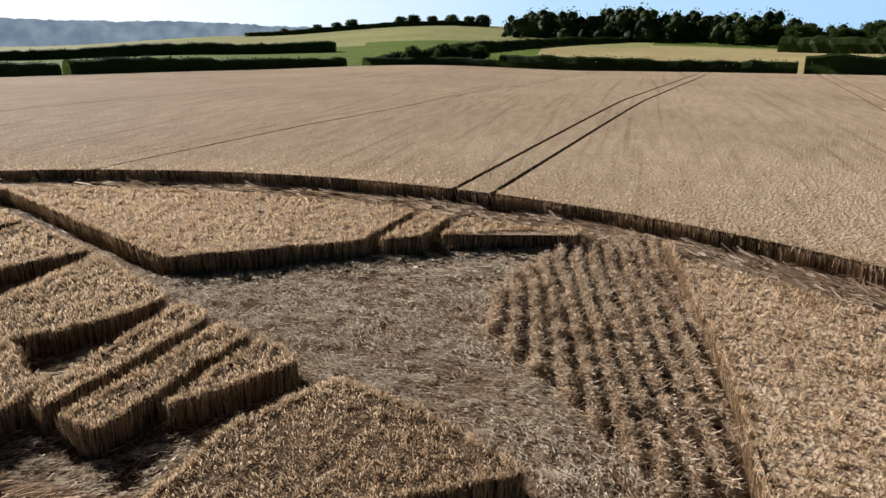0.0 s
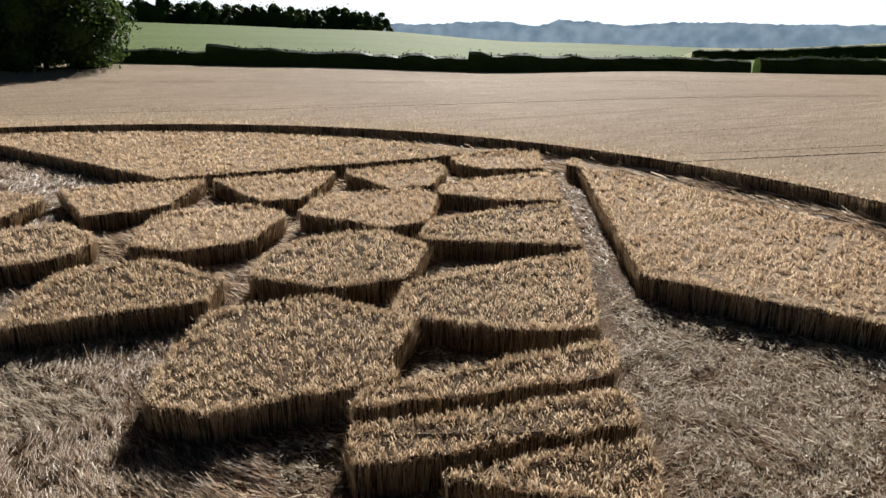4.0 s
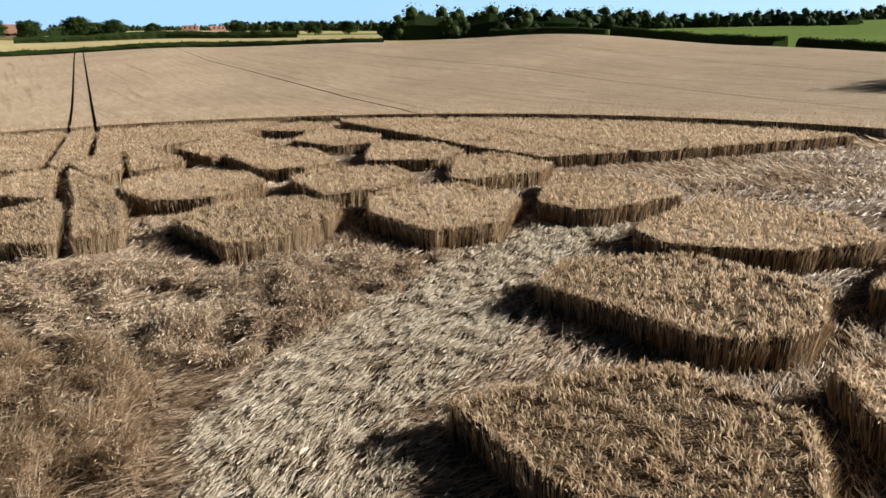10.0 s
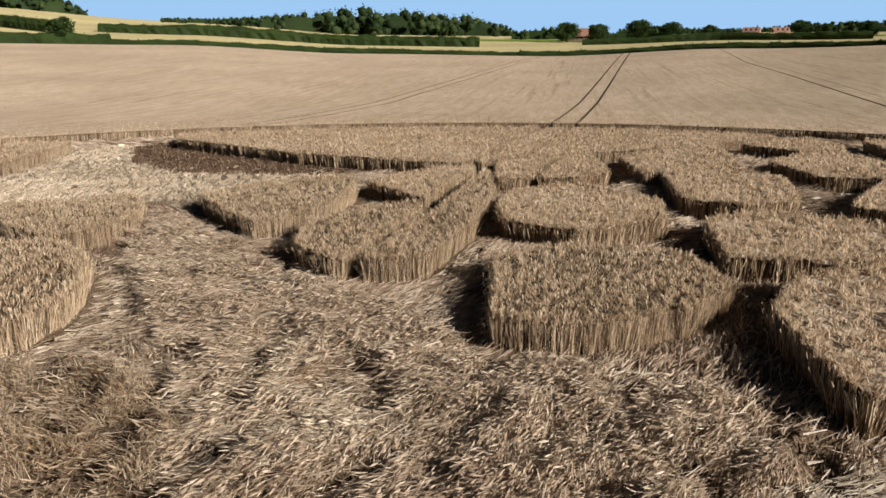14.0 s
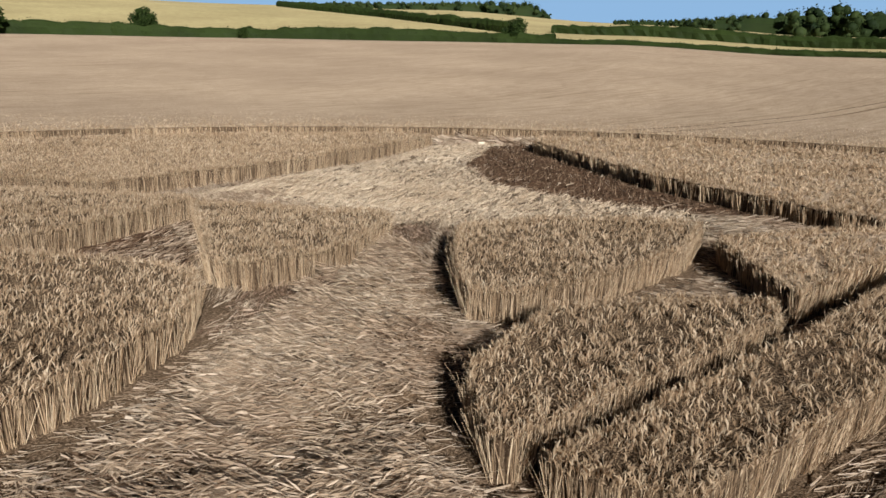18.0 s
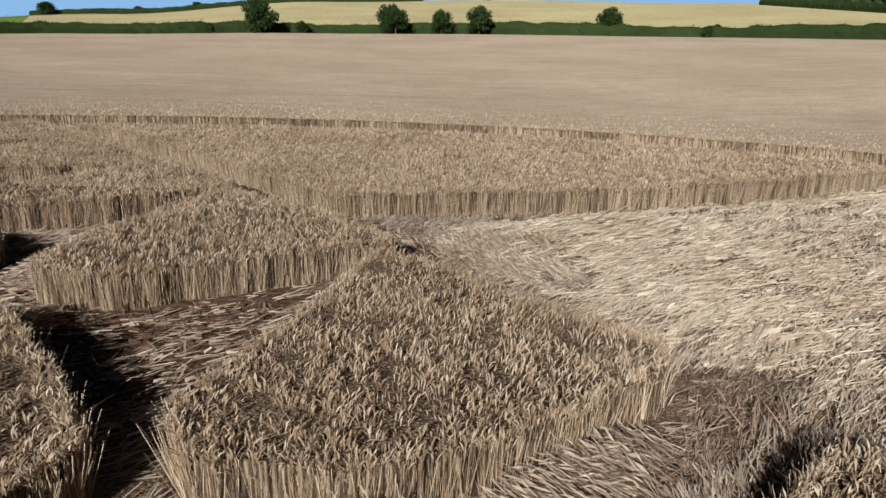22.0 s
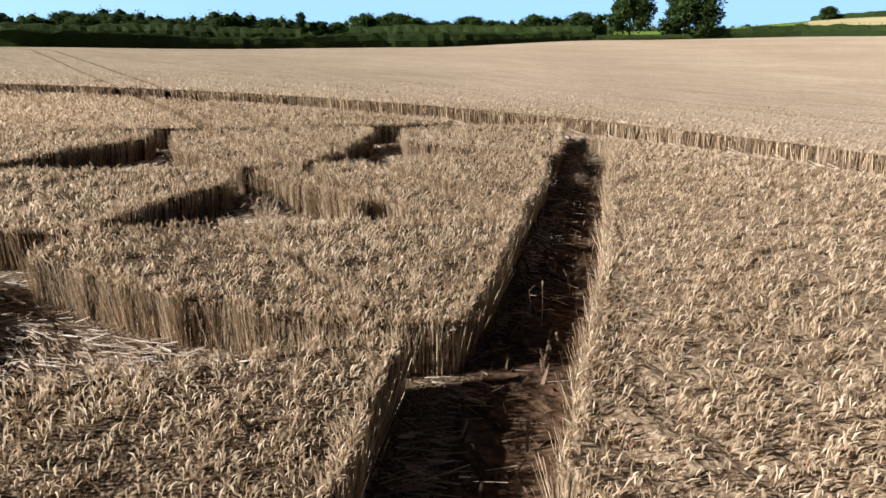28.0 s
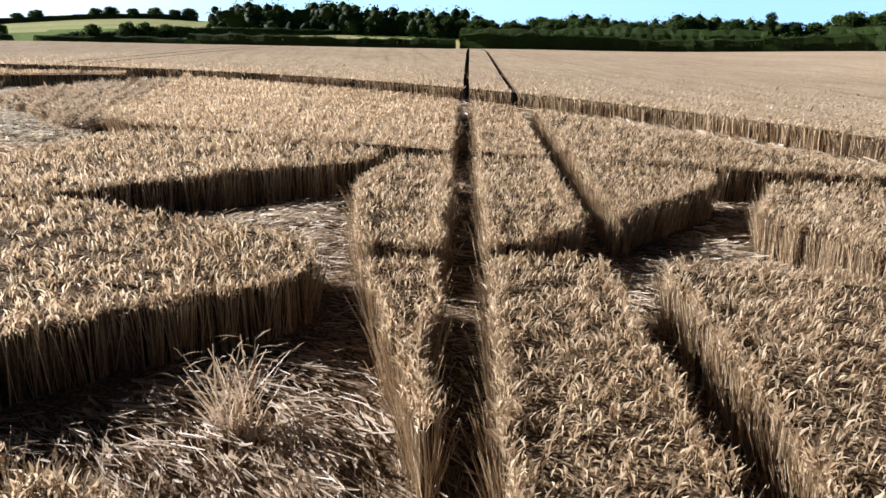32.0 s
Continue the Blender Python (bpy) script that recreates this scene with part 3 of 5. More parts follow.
edges = [-200.0] + TRACKS + [200.0]
for v0, v1 in zip(edges[:-1], edges[1:]):
    v0, v1 = max(v0 + gap_of(v0), -175), min(v1 - gap_of(v1), 130)
    if v1 - v0 < 0.3:
        continue
    sheets = [s for run in crop_strip(v0, v1) for s in run]
    if not sheets:
        continue
    verts, faces, sides = [], [], []
    for k, V in enumerate(sheets):
        r, c = V.shape[:2]
        i = np.arange(r * c).reshape(r, c) + len(verts)
        faces += np.stack([i[:-1, :-1], i[:-1, 1:], i[1:, 1:], i[1:, :-1]], -1).reshape(-1, 4).tolist()
        verts += V.reshape(-1, 3).tolist()
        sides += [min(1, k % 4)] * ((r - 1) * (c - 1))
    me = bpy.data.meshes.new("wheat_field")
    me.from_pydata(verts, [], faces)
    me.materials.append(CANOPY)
    # cut sides take the darker body colour, so the tracks' shade is painted in
    me.materials.append(SHADEBODY)
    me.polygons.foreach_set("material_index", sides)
    tagged(new("wheat_field", me), "ripe wheat standing between two wheel tracks", "wheat field", kind="stuff")

# ears and cut stalks of the crop round the ring
def off_tracks(x, y):
    u, v = x * TU[0] + y * TU[1], x * TV[0] + y * TV[1]
    free = np.ones(len(x), bool)
    for t in TRACKS:
        tx, ty = row_at(u, np.full(len(u), t))
        free &= np.abs((x - tx) * TV[0] + (y - ty) * TV[1]) > gap_of(t)
    return free


c = 105000
r = CR + 11 * rng.uniform(0, 1, c) ** 1.8
a = rng.uniform(0, 2 * np.pi, c)
x, y = CX + r * np.cos(a), CY + r * np.sin(a)
ok = off_tracks(x, y)
x, y, r = x[ok], y[ok], r[ok]
z = ground_z(x, y) + H - 0.16 + rng.normal(0, 0.03, len(x)) - 0.05 * np.clip((r - CR) / 11, 0, 1)
tagged(new("field_ears", pieces("field_ears", ear_mesh(x, y, z, np.full(len(x), 0.185), np.full(len(x), 0.019)), ONE, EAR)), "ripe ears at the rim of the standing crop", "wheat", kind="stuff")
k = 26000
a = rng.uniform(0, 2 * np.pi, k)
rr = CR + np.abs(rng.normal(0, 0.08, k)) - 0.05 + 0.10 * np.sin(a * 61) * np.sin(a * 23)
x, y = CX + rr * np.cos(a), CY + rr * np.sin(a)
ok = off_tracks(x, y)
x, y, a = x[ok], y[ok], a[ok]
tagged(new("ring_stalks", pieces("ring_stalks", stalk_mesh(x, y, ground_z(x, y) - 0.03, H * rng.uniform(0.75, 1.0, len(x)), 0.011, -np.stack([np.cos(a), np.sin(a)], -1)), ONE, STALK)), "upright stalks along the round path's outer edge", "wheat", kind="stuff")

# ---------------------------------------------------------------- islands of standing wheat inside the ring
T1 = (4.78, 6.22)       # wheel tracks across the plan, as distance along TV
T2 = (-14.05, -12.5)


def tracked(poly, tracks, gap=0.15, label=None):
    """An island that wheel tracks cut into several."""
    lims = [-1e3] + list(tracks) + [1e3]
    for lo, hi in zip(lims[:-1], lims[1:]):
        p = clip(poly, TV, lo + gap, hi - gap)
        if len(p) >= 3:
            wheat_block(p, *([label] if label else []))


# rows of islands north of the middle
wheat_block([(-2.1, 11.4), (0.0, 11.5), (1.5, 9.6), (0.6, 8.1), (0.5, 7.5), (-2.4, 7.5), (-3.3, 8.3), (-2.8, 9.9)])
wheat_block([(-5.8, 12.0), (-5.7, 13.4), (-5.0, 15.1), (-3.1, 15.3), (-1.6, 13.2), (-2.0, 11.9), (-3.6, 12.0)])
wheat_block([(-1.2, 13.1), (-0.7, 14.5), (0.5, 15.5), (2.5, 15.5), (3.2, 13.6), (2.1, 11.7), (0.4, 11.7)])
wheat_block([(-8.7, 15.7), (-9.4, 17.2), (-8.2, 19.4), (-5.4, 19.6), (-4.4, 17.5), (-5.0, 16.2)])
wheat_block([(-3.8, 16.6), (-3.3, 19.0), (-2.4, 19.8), (-0.4, 19.6), (0.5, 18.0), (-0.7, 15.8), (-2.6, 15.6)])
wheat_block([(0.7, 18.0), (1.7, 20.0), (5.1, 19.6), (5.2, 18.3), (4.0, 15.7), (2.7, 15.6)])
wheat_block([(-10.4, 20.0), (-11.8, 24.5), (-8.1, 24.9), (-6.4, 23.4), (-7.0, 21.2), (-9.1, 19.6)])
wheat_block([(-6.2, 24.4), (-5.1, 20.1), (-2.7, 20.5), (-1.4, 23.9)])
wheat_block([(-1.3, 23.9), (-0.1, 19.9), (1.4, 20.0), (3.1, 23.4)])
wheat_block([(3.3, 23.4), (4.1, 20.0), (5.6, 19.9), (7.0, 22.1), (7.2, 23.8)])
# the ladder of islands beside the straight lane
LADDER = "narrow block of standing wheat beside the straight trodden lane"
wheat_block([(8.0, 24.4), (10.2, 24.4), (11.9, 24.1), (10.4, 20.9), (8.3, 21.7), (7.7, 23.2)], LADDER)
wheat_block([(5.3, 18.8), (6.0, 20.0), (8.2, 20.2), (10.2, 20.2), (8.5, 16.3), (6.7, 17.2)], LADDER)
wheat_block([(3.1, 14.3), (3.9, 15.8), (6.3, 16.1), (8.4, 16.0), (6.7, 12.1), (4.6, 13.4)], LADDER)
wheat_block([(1.8, 11.5), (4.4, 11.7), (6.5, 11.8), (4.4, 7.9), (3.0, 8.4), (1.0, 9.9)], LADDER)
wheat_block([(-0.2, 7.4), (1.2, 7.5), (4.3, 7.5), (3.75, 6.35), (1.1, 6.65), (-0.5, 6.9)], LADDER)
wheat_block([(-0.6, 6.55), (1.1, 6.25), (3.55, 6.0), (3.2, 5.0), (1.8, 5.25), (0.3, 5.35), (-0.85, 5.65)], LADDER)
wheat_block([(0.1, 5.1), (1.6, 4.95), (3.1, 4.75), (2.4, 3.5), (1.3, 4.1)], LADDER)
wheat_block([(2.0, 2.6), (1.4, 0.8), (0.1, -1.3), (-0.2, -0.8), (-1.2, 0.6), (-2.3, 2.4), (-2.1, 3.8), (0.0, 3.7)])
# islands west of the middle
wheat_block([(-14.2, 20.3), (-17.3, 23.6), (-14.7, 24.9), (-12.1, 23.9), (-12.3, 20.9), (-12.6, 20.4)])
wheat_block([(-15.9, 15.9), (-17.9, 16.9), (-18.4, 18.4), (-17.8, 20.1), (-14.8, 20.3), (-12.7, 18.1), (-13.0, 16.1)])
wheat_block([(-18.4, 11.4), (-19.0, 12.1), (-19.6, 13.4), (-18.9, 15.3), (-17.0, 15.7), (-15.6, 14.8), (-14.6, 13.1), (-14.7, 11.8)])
wheat_block([(-22.3, 16.0), (-23.5, 17.6), (-22.4, 20.1), (-19.8, 19.7), (-18.6, 17.9), (-18.9, 15.9)])
wheat_block([(-23.3, 10.9), (-25.6, 11.2), (-27.3, 13.0), (-24.6, 15.4), (-22.1, 15.2), (-20.5, 13.1), (-21.5, 11.3)])
wheat_block([(-18.9, 20.4), (-22.7, 23.2), (-22.7, 24.9), (-18.9, 25.0), (-17.9, 23.6), (-18.0, 20.9)])
wheat_block([(-29.8, 15.9), (-31.6, 18.1), (-29.1, 19.7), (-25.0, 19.0), (-24.1, 17.3), (-25.0, 15.9)])
wheat_block([(-24.4, 19.9), (-30.0, 23.1), (-27.0, 24.9), (-23.9, 24.4), (-22.6, 22.4)])
wheat_block([(-33.3, 20.1), (-37.4, 23.6), (-31.8, 24.5), (-29.4, 22.9), (-29.5, 20.9)])
wheat_block([(-39.3, 20.4), (-42.6, 24.3), (-38.2, 24.6), (-36.8, 22.3)])
tracked([(-27.7, 10.4), (-28.3, 13.2), (-29.7, 14.2), (-34.6, 13.6), (-32.9, 9.9)], (7.9,))
wheat_block([(-33.9, 14.7), (-37.4, 17.3), (-38.9, 19.3), (-32.9, 19.0), (-30.2, 16.9), (-29.7, 15.2)])
wheat_block([(-18.4, 7.2), (-20.8, 6.6), (-22.6, 7.6), (-23.5, 8.8), (-22.6, 9.18), (-19.4, 8.82), (-17.6, 8.65), (-17.5, 8.4)])
tracked([(-17.5, 8.95), (-19.4, 9.1), (-22.7, 9.45), (-29.6, 9.8), (-29.4, 10.1), (-24.8, 10.75), (-22.1, 10.6), (-20.6, 10.85), (-19.0, 10.7), (-18.1, 10.3), (-17.6, 9.6)], (7.95,))
wheat_block([(-26.5, 6.4), (-29.7, 7.8), (-30.7, 9.3), (-30.0, 9.45), (-23.9, 8.9)])
# islands south-west of the middle
wheat_block([(-23.5, 2.2), (-25.6, 3.0), (-27.4, 4.6), (-27.7, 5.6), (-25.6, 6.4), (-22.5, 6.4), (-20.8, 6.0), (-20.4, 5.3), (-21.8, 3.7)])
wheat_block([(-18.3, 1.3), (-19.2, -0.6), (-20.4, -3.6), (-21.3, -2.5), (-22.2, -1.0), (-23.3, 0.2), (-22.9, 0.9), (-21.3, 1.9), (-20.1, 2.3), (-18.7, 2.1)])
wheat_block([(-15.9, -1.6), (-16.6, -0.7), (-17.4, 0.6), (-18.0, 1.6), (-17.8, 2.3), (-17.0, 3.6), (-16.2, 4.1), (-14.8, 4.9), (-13.3, 5.0), (-12.2, 3.6), (-12.8, 1.2), (-14.4, -1.0)])
wheat_block([(-15.7, -2.7), (-16.0, -4.2), (-16.7, -6.2), (-17.5, -8.3), (-18.7, -6.9), (-20.6, -4.4), (-20.7, -3.9), (-18.9, -3.1), (-16.8, -2.2)])
wheat_block([(-13.9, -5.3), (-14.8, -4.5), (-14.5, -3.2), (-13.4, -2.3), (-11.7, -2.5), (-10.9, -3.6), (-12.2, -5.2)])
# islands south of the middle, by the second lane
tracked([(-13.5, -6.1), (-12.7, -6.9), (-13.3, -8.5), (-14.9, -11.2), (-15.4, -12.0), (-16.8, -10.1), (-17.7, -8.7), (-17.2, -8.1), (-16.4, -7.5), (-15.2, -6.8)], (-10.35,), 0.03)
tracked([(-10.5, -10.2), (-10.5, -12.0), (-10.8, -13.8), (-11.8, -16.6), (-13.5, -14.8), (-15.7, -11.5), (-14.6, -11.1), (-13.2, -10.6)], T2, 0.17)
tracked([(-7.5, -10.1), (-5.3, -10.8), (-5.6, -13.1), (-6.8, -15.6), (-7.4, -15.2), (-9.2, -13.1), (-10.2, -11.6), (-10.1, -10.2)], T2, 0.17)
wheat_block([(-7.5, -15.9), (-7.6, -17.5), (-8.7, -21.1), (-11.1, -18.1), (-12.3, -16.5), (-11.5, -16.0), (-10.4, -15.3), (-8.9, -14.9)])
wheat_block([(-6.6, -4.6), (-3.3, -5.4), (-2.7, -6.8), (-3.9, -9.4), (-5.0, -10.7), (-5.7, -10.2), (-6.4, -8.7), (-7.5, -7.0), (-8.0, -6.0), (-7.9, -5.0)])
wheat_block([(-8.6, -5.3), (-8.2, -6.1), (-8.3, -7.1), (-8.8, -7.8), (-9.2, -8.8), (-9.8, -9.7), (-10.4, -10.0), (-11.0, -9.8), (-11.5, -8.8), (-12.2, -7.7), (-12.8, -6.9), (-11.9, -5.7), (-10.2, -4.9)])
# segments between the straight lanes and the round path
SEGMENT = "long curved stand of ripe wheat between lane and round path"
tracked([(6.6, 9.9), (8.3, 7.2), (10.7, 3.3), (12.7, -0.8)] + arc(-20.5, 21.5) + [(12.4, 22.1)], T1, 0.2, SEGMENT)
wheat_block([(-3.0, 24.9), (11.2, 24.8)] + arc(29.5, 82), SEGMENT)
tracked([(-20.4, 25.9), (-18.6, 30.7), (-16.2, 40.3)] + arc(90, 147) + [(-40.5, 26.2), (-32.2, 26.0), (-24.7, 25.6)], (26.65,), 0.2, SEGMENT)
tracked([(-31.3, 7.5), (-33.3, 1.3), (-38.3, -7.4)] + arc(218, 156) + [(-43.0, 23.0), (-38.2, 18.0), (-33.4, 11.0), (-31.2, 9.6)], (4.9, 6.5), 0.2, SEGMENT)
wheat_block([(-19.6, -7.6), (-24.6, -8.0), (-30.0, -9.4), (-36.5, -12.0)] + arc(231, 281.5) + [(-11.9, -19.0), (-14.6, -15.0), (-17.0, -11.6)], SEGMENT)
tracked([(-0.8, -4.7), (0.4, -4.3), (4.3, -4.2), (12.1, -3.3)] + arc(-27, -71) + [(-7.0, -18.1), (-6.3, -16.0), (-5.0, -12.1), (-3.9, -9.8), (-1.8, -5.6)], T2, 0.17, SEGMENT)

# ---------------------------------------------------------------- bare soil and bent wheat
SOILS = [[(-30.7, 3.9), (-32.3, 6.4), (-33.4, 4.4), (-36.6, -0.9), (-40.6, -9.4), (-38.6, -10.0), (-32.6, -6.2), (-29.9, -2.4), (-29.9, 1.2)],
         [(-16.0, -2.2), (-17.6, -2.7), (-19.8, -3.4), (-19.0, -0.9), (-18.4, 0.9), (-17.4, 0.0), (-16.5, -1.2)],
         [(-11.3, -18.6), (-13.6, -15.2), (-15.4, -12.5), (-17.6, -9.0), (-18.9, -7.2), (-21.0, -4.0), (-21.9, -4.6), (-19.8, -7.6), (-18.4, -9.8), (-16.9, -11.8), (-14.5, -15.1), (-11.9, -19.0)]]


def filled(poly, name, material, lift, label):
    """A low uneven patch lying on the ground inside an outline."""
    e = ragged(poly, 0.3, 0.06)
    bm = bmesh.new()
    vs = [bm.verts.new((p[0], p[1], float(ground_z(p[0], p[1])) + lift + random.uniform(-0.01, 0.015))) for p in e]
    f = bm.faces.new(vs)
    bmesh.ops.triangulate(bm, faces=[f])
    if bm.faces[:][0].normal.z < 0:
        bmesh.ops.reverse_faces(bm, faces=bm.faces[:])
    me = bpy.data.meshes.new(name)
    bm.to_mesh(me)
    bm.free()
    me.materials.append(material)
    return tagged(new(name, me), label, "soil", kind="structure")


for s in SOILS:
    filled(s, "bare_soil", SOIL, 0.012, "brown bare soil with thin stubble between the stands")

WEDGE = [(6.2, 0.9), (8.9, 0.8), (11.8, -0.4), (13.8, -2.4), (12.4, -3.7), (6.2, -4.4), (1.1, -4.3), (0.5, -3.3), (2.0, -2.2), (3.4, -1.2), (5.0, 0.3)]
# combed straw in the band between the middle and the western stands
BENT = [(-23.6, 0.2), (-19.4, 3.0), (-16.0, 5.6), (-13.4, 7.8), (-11.6, 8.8), (-10.2, 9.6), (-9.2, 10.6), (-10.2, 12.4), (-11.4, 14.8), (-12.4, 16.2), (-13.0, 16.0), (-13.8, 14.8), (-14.6, 12.0), (-15.7, 10.7), (-17.0, 9.0), (-18.8, 6.6), (-20.6, 4.8), (-21.8, 3.2)]
TANGLE = [(-13.4, 5.6), (-12.6, 7.8), (-11.6, 8.8), (-10.4, 9.4), (-8.9, 9.3), (-7.4, 8.9), (-6.3, 8.6), (-6.2, 7.4), (-8.3, 6.2), (-11.0, 5.4)]
RIDGE = [(-23.3, 0.0), (-19.6, 2.7), (-16.2, 5.2), (-13.5, 7.6), (-12.2, 7.4), (-13.3, 5.5), (-15.4, 4.8), (-17.0, 3.9), (-18.4, 2.4), (-20.6, 2.2), (-22.6, 0.6)]
CORNER = [(-20.9, -5.6), (-22.3, -6.0), (-23.6, -5.6), (-24.0, -4.4), (-23.4, -2.6), (-22.4, -2.9), (-21.1, -4.8)]


FOOT = [(-24.9, 0.3), (-23.5, 0.0), (-21.7, 1.3), (-20.1, 2.1), (-18.6, 2.3), (-17.2, 2.6), (-17.8, 3.3), (-19.6, 3.1), (-20.9, 3.0), (-22.0, 2.4), (-23.2, 1.7)]
WEST = [(-21.7, -6.5), (-24.5, -7.6), (-30.0, -9.2), (-36.0, -11.6), (-40.0, -10.5), (-32.5, -6.3), (-30.0, -2.5), (-30.0, 1.0), (-30.8, 4.0), (-28.5, 5.5), (-27.8, 4.5), (-25.6, 2.6), (-24.0, 0.8), (-23.6, -0.4), (-22.4, -2.5)]
SWATH = [(-3.4, 9.0), (-5.2, 11.2), (-6.4, 11.8), (-7.5, 14.5), (-9.6, 16.6), (-10.6, 19.5), (-12.4, 22.5), (-13.2, 25.5), (-13.6, 22.0), (-13.2, 18.5), (-12.6, 16.2), (-11.2, 14.2), (-10.1, 12.2), (-8.9, 10.4), (-7.9, 9.5), (-6.2, 8.9), (-5.0, 8.6)]


def off_blocks(x, y, margin=0.0):
    """Which points lie outside every island of standing wheat."""
    free = np.ones(len(x), bool)
    for b in BLOCKS:
        q = np.array(b)
        (x0, y0), (x1, y1) = q.min(0) - margin, q.max(0) + margin
        near = np.where((x > x0) & (x < x1) & (y > y0) & (y < y1) & free)[0]
        if len(near):
            o = inset(ragged(b, 0.5, 0.03), -margin) if margin else b
            free[near[inside(o, x[near], y[near])]] = False
    return free


def relief(x, y):
    """How high the trodden mat heaps up: shaggy in the tangle, combed in the bands, low elsewhere."""
    def heaps(size, layer, turn=0.0, drawn=1.0, cut=0.30):
        v = 0.7 * wander(x, y, size, layer, turn, drawn) + 0.3 * wander(x, y, size * 0.45, 3, turn, drawn)
        return np.clip((v - cut) * 2.0, 0, 1)
    h = 0.06 * heaps(0.30, 1)
    for zone, high, size, turn, drawn, cut in ((BENT, 0.20, 0.32, 335, 2.4, 0.28), (RIDGE, 0.10, 0.22, 45, 4.0, 0.34), (TANGLE, 0.22, 0.36, 60, 1.7, 0.36), (SWATH, 0.07, 0.16, 118, 1.5, 0.30), (WEST, 0.07, 0.22, 212, 4.0, 0.25)):
        q = inside(zone, x, y)
        h = np.where(q, high * heaps(size, 2, turn, drawn, cut), h)
    return h


def scattered(poly, per):
    q = np.array(poly)
    (x0, y0), (x1, y1) = q.min(0), q.max(0)
    c = int((x1 - x0) * (y1 - y0) * per)
    x, y = rng.uniform(x0, x1, c), rng.uniform(y0, y1, c)
    ok = inside(poly, x, y)
    return x[ok], y[ok]


def bent_wheat(poly, per, angle, pitch, high, label):
    """Half-risen wheat in broken ridges of tufts, with dark furrows between."""
    tx, ty = scattered(poly, per / 16)
    ca_, sa_ = math.cos(radians(angle)), math.sin(radians(angle))
    w, u = ty * ca_ - tx * sa_, tx * ca_ + ty * sa_
    ph = (w + 0.22 * (wander(tx, ty, 1.6, 0) - 0.5) + 0.10 * (wander(tx, ty, 0.5, 1) - 0.5)) / pitch
    ridge = 0.5 + 0.5 * np.cos(2 * np.pi * ph)
    lump = wander(u, w, 0.24, 2)
    th = np.clip(ridge ** 1.3 + 0.5 * (lump - 0.5), 0, 1.2)
    ok = (rng.uniform(0, 1, len(tx)) < 1.3 * th)
    tx, ty, th = tx[ok], ty[ok], th[ok]
    ta = np.radians(angle) + rng.normal(0, 0.45, len(tx))
    i = np.repeat(np.arange(len(tx)), 16)
    n = len(i)
    x, y = tx[i] + rng.normal(0, 0.05, n), ty[i] + rng.normal(0, 0.05, n)
    z = ground_z(x, y) + high * th[i] * rng.uniform(0.15, 1.0, n)
    V = lying(x, y, z, np.degrees(ta[i]), 0.13, 0.0055, 0.6, 0.5)
    return tagged(new("bent_wheat", pieces("bent_wheat", V, ONE, ROUGH)), label, "wheat", kind="stuff")


def lodged_wheat(poly, per, angle, label, low, high, long, holes, hole_size, ears_mat, margin=0.3, straw_mat=STRAW, spread=0.16, drawn=2.2, up=0.05):
    """Wheat pushed over but not flat: locks of leaning stalks that carry their ears, with dark hollows between."""
    tx, ty = scattered(poly, per / 14)
    pit = wander(tx, ty, hole_size, 1, angle, drawn)
    rise = wander(tx, ty, hole_size * 2.3, 2, angle, drawn)
    ok = off_blocks(tx, ty, margin) & ((pit > holes) | (rng.uniform(0, 1, len(tx)) < 0.08))
    tx, ty, pit, rise = tx[ok], ty[ok], pit[ok], rise[ok]
    c = len(tx)
    ta = np.radians(angle) + 0.5 * (wander(tx, ty, 2.4, 3) - 0.5) + rng.normal(0, spread, c)
    th = (low + (high - low) * rise) * np.clip((pit - holes) * 4, 0.1, 1) * rng.uniform(0.7, 1.25, c)
    i = np.repeat(np.arange(c), 14)
    n = len(i)
    x, y = tx[i] + rng.normal(0, 0.06, n), ty[i] + rng.normal(0, 0.06, n)
    a, h = ta[i] + rng.normal(0, spread * 0.8, n), th[i] * rng.uniform(0.5, 1.15, n)
    f = np.stack([np.cos(a), np.sin(a)], -1)
    L = long * rng.uniform(0.7, 1.3, n)
    b = np.stack([x, y, ground_z(x, y) + relief(x, y) + h * 0.2 - 0.01], -1)
    e = b + np.stack([f[:, 0] * L, f[:, 1] * L, h * 0.8], -1)
    side = np.stack([-f[:, 1], f[:, 0], rng.normal(0, 0.6, n)], -1)
    s = side[::2] * 0.0033
    ob = tagged(new("lodged_wheat", pieces("lodged_wheat", np.stack([b[::2] - s, b[::2] + s, e[::2] + s * 0.8, e[::2] - s * 0.8], 1), ONE, straw_mat)), label, "wheat", kind="stuff")
    k = rng.uniform(0.09, 0.14, n)[:, None]
    d = np.stack([f[:, 0], f[:, 1], rng.normal(up, 0.35, n)], -1)
    w = side * rng.uniform(0.005, 0.009, n)[:, None]
    child("ears", pieces("ears", np.stack([e - d * k * 0.3, e + d * k * 0.3 + w, e + d * k, e + d * k * 0.3 - w], 1), ONE, ears_mat), ob, kind="stuff")
    return ob


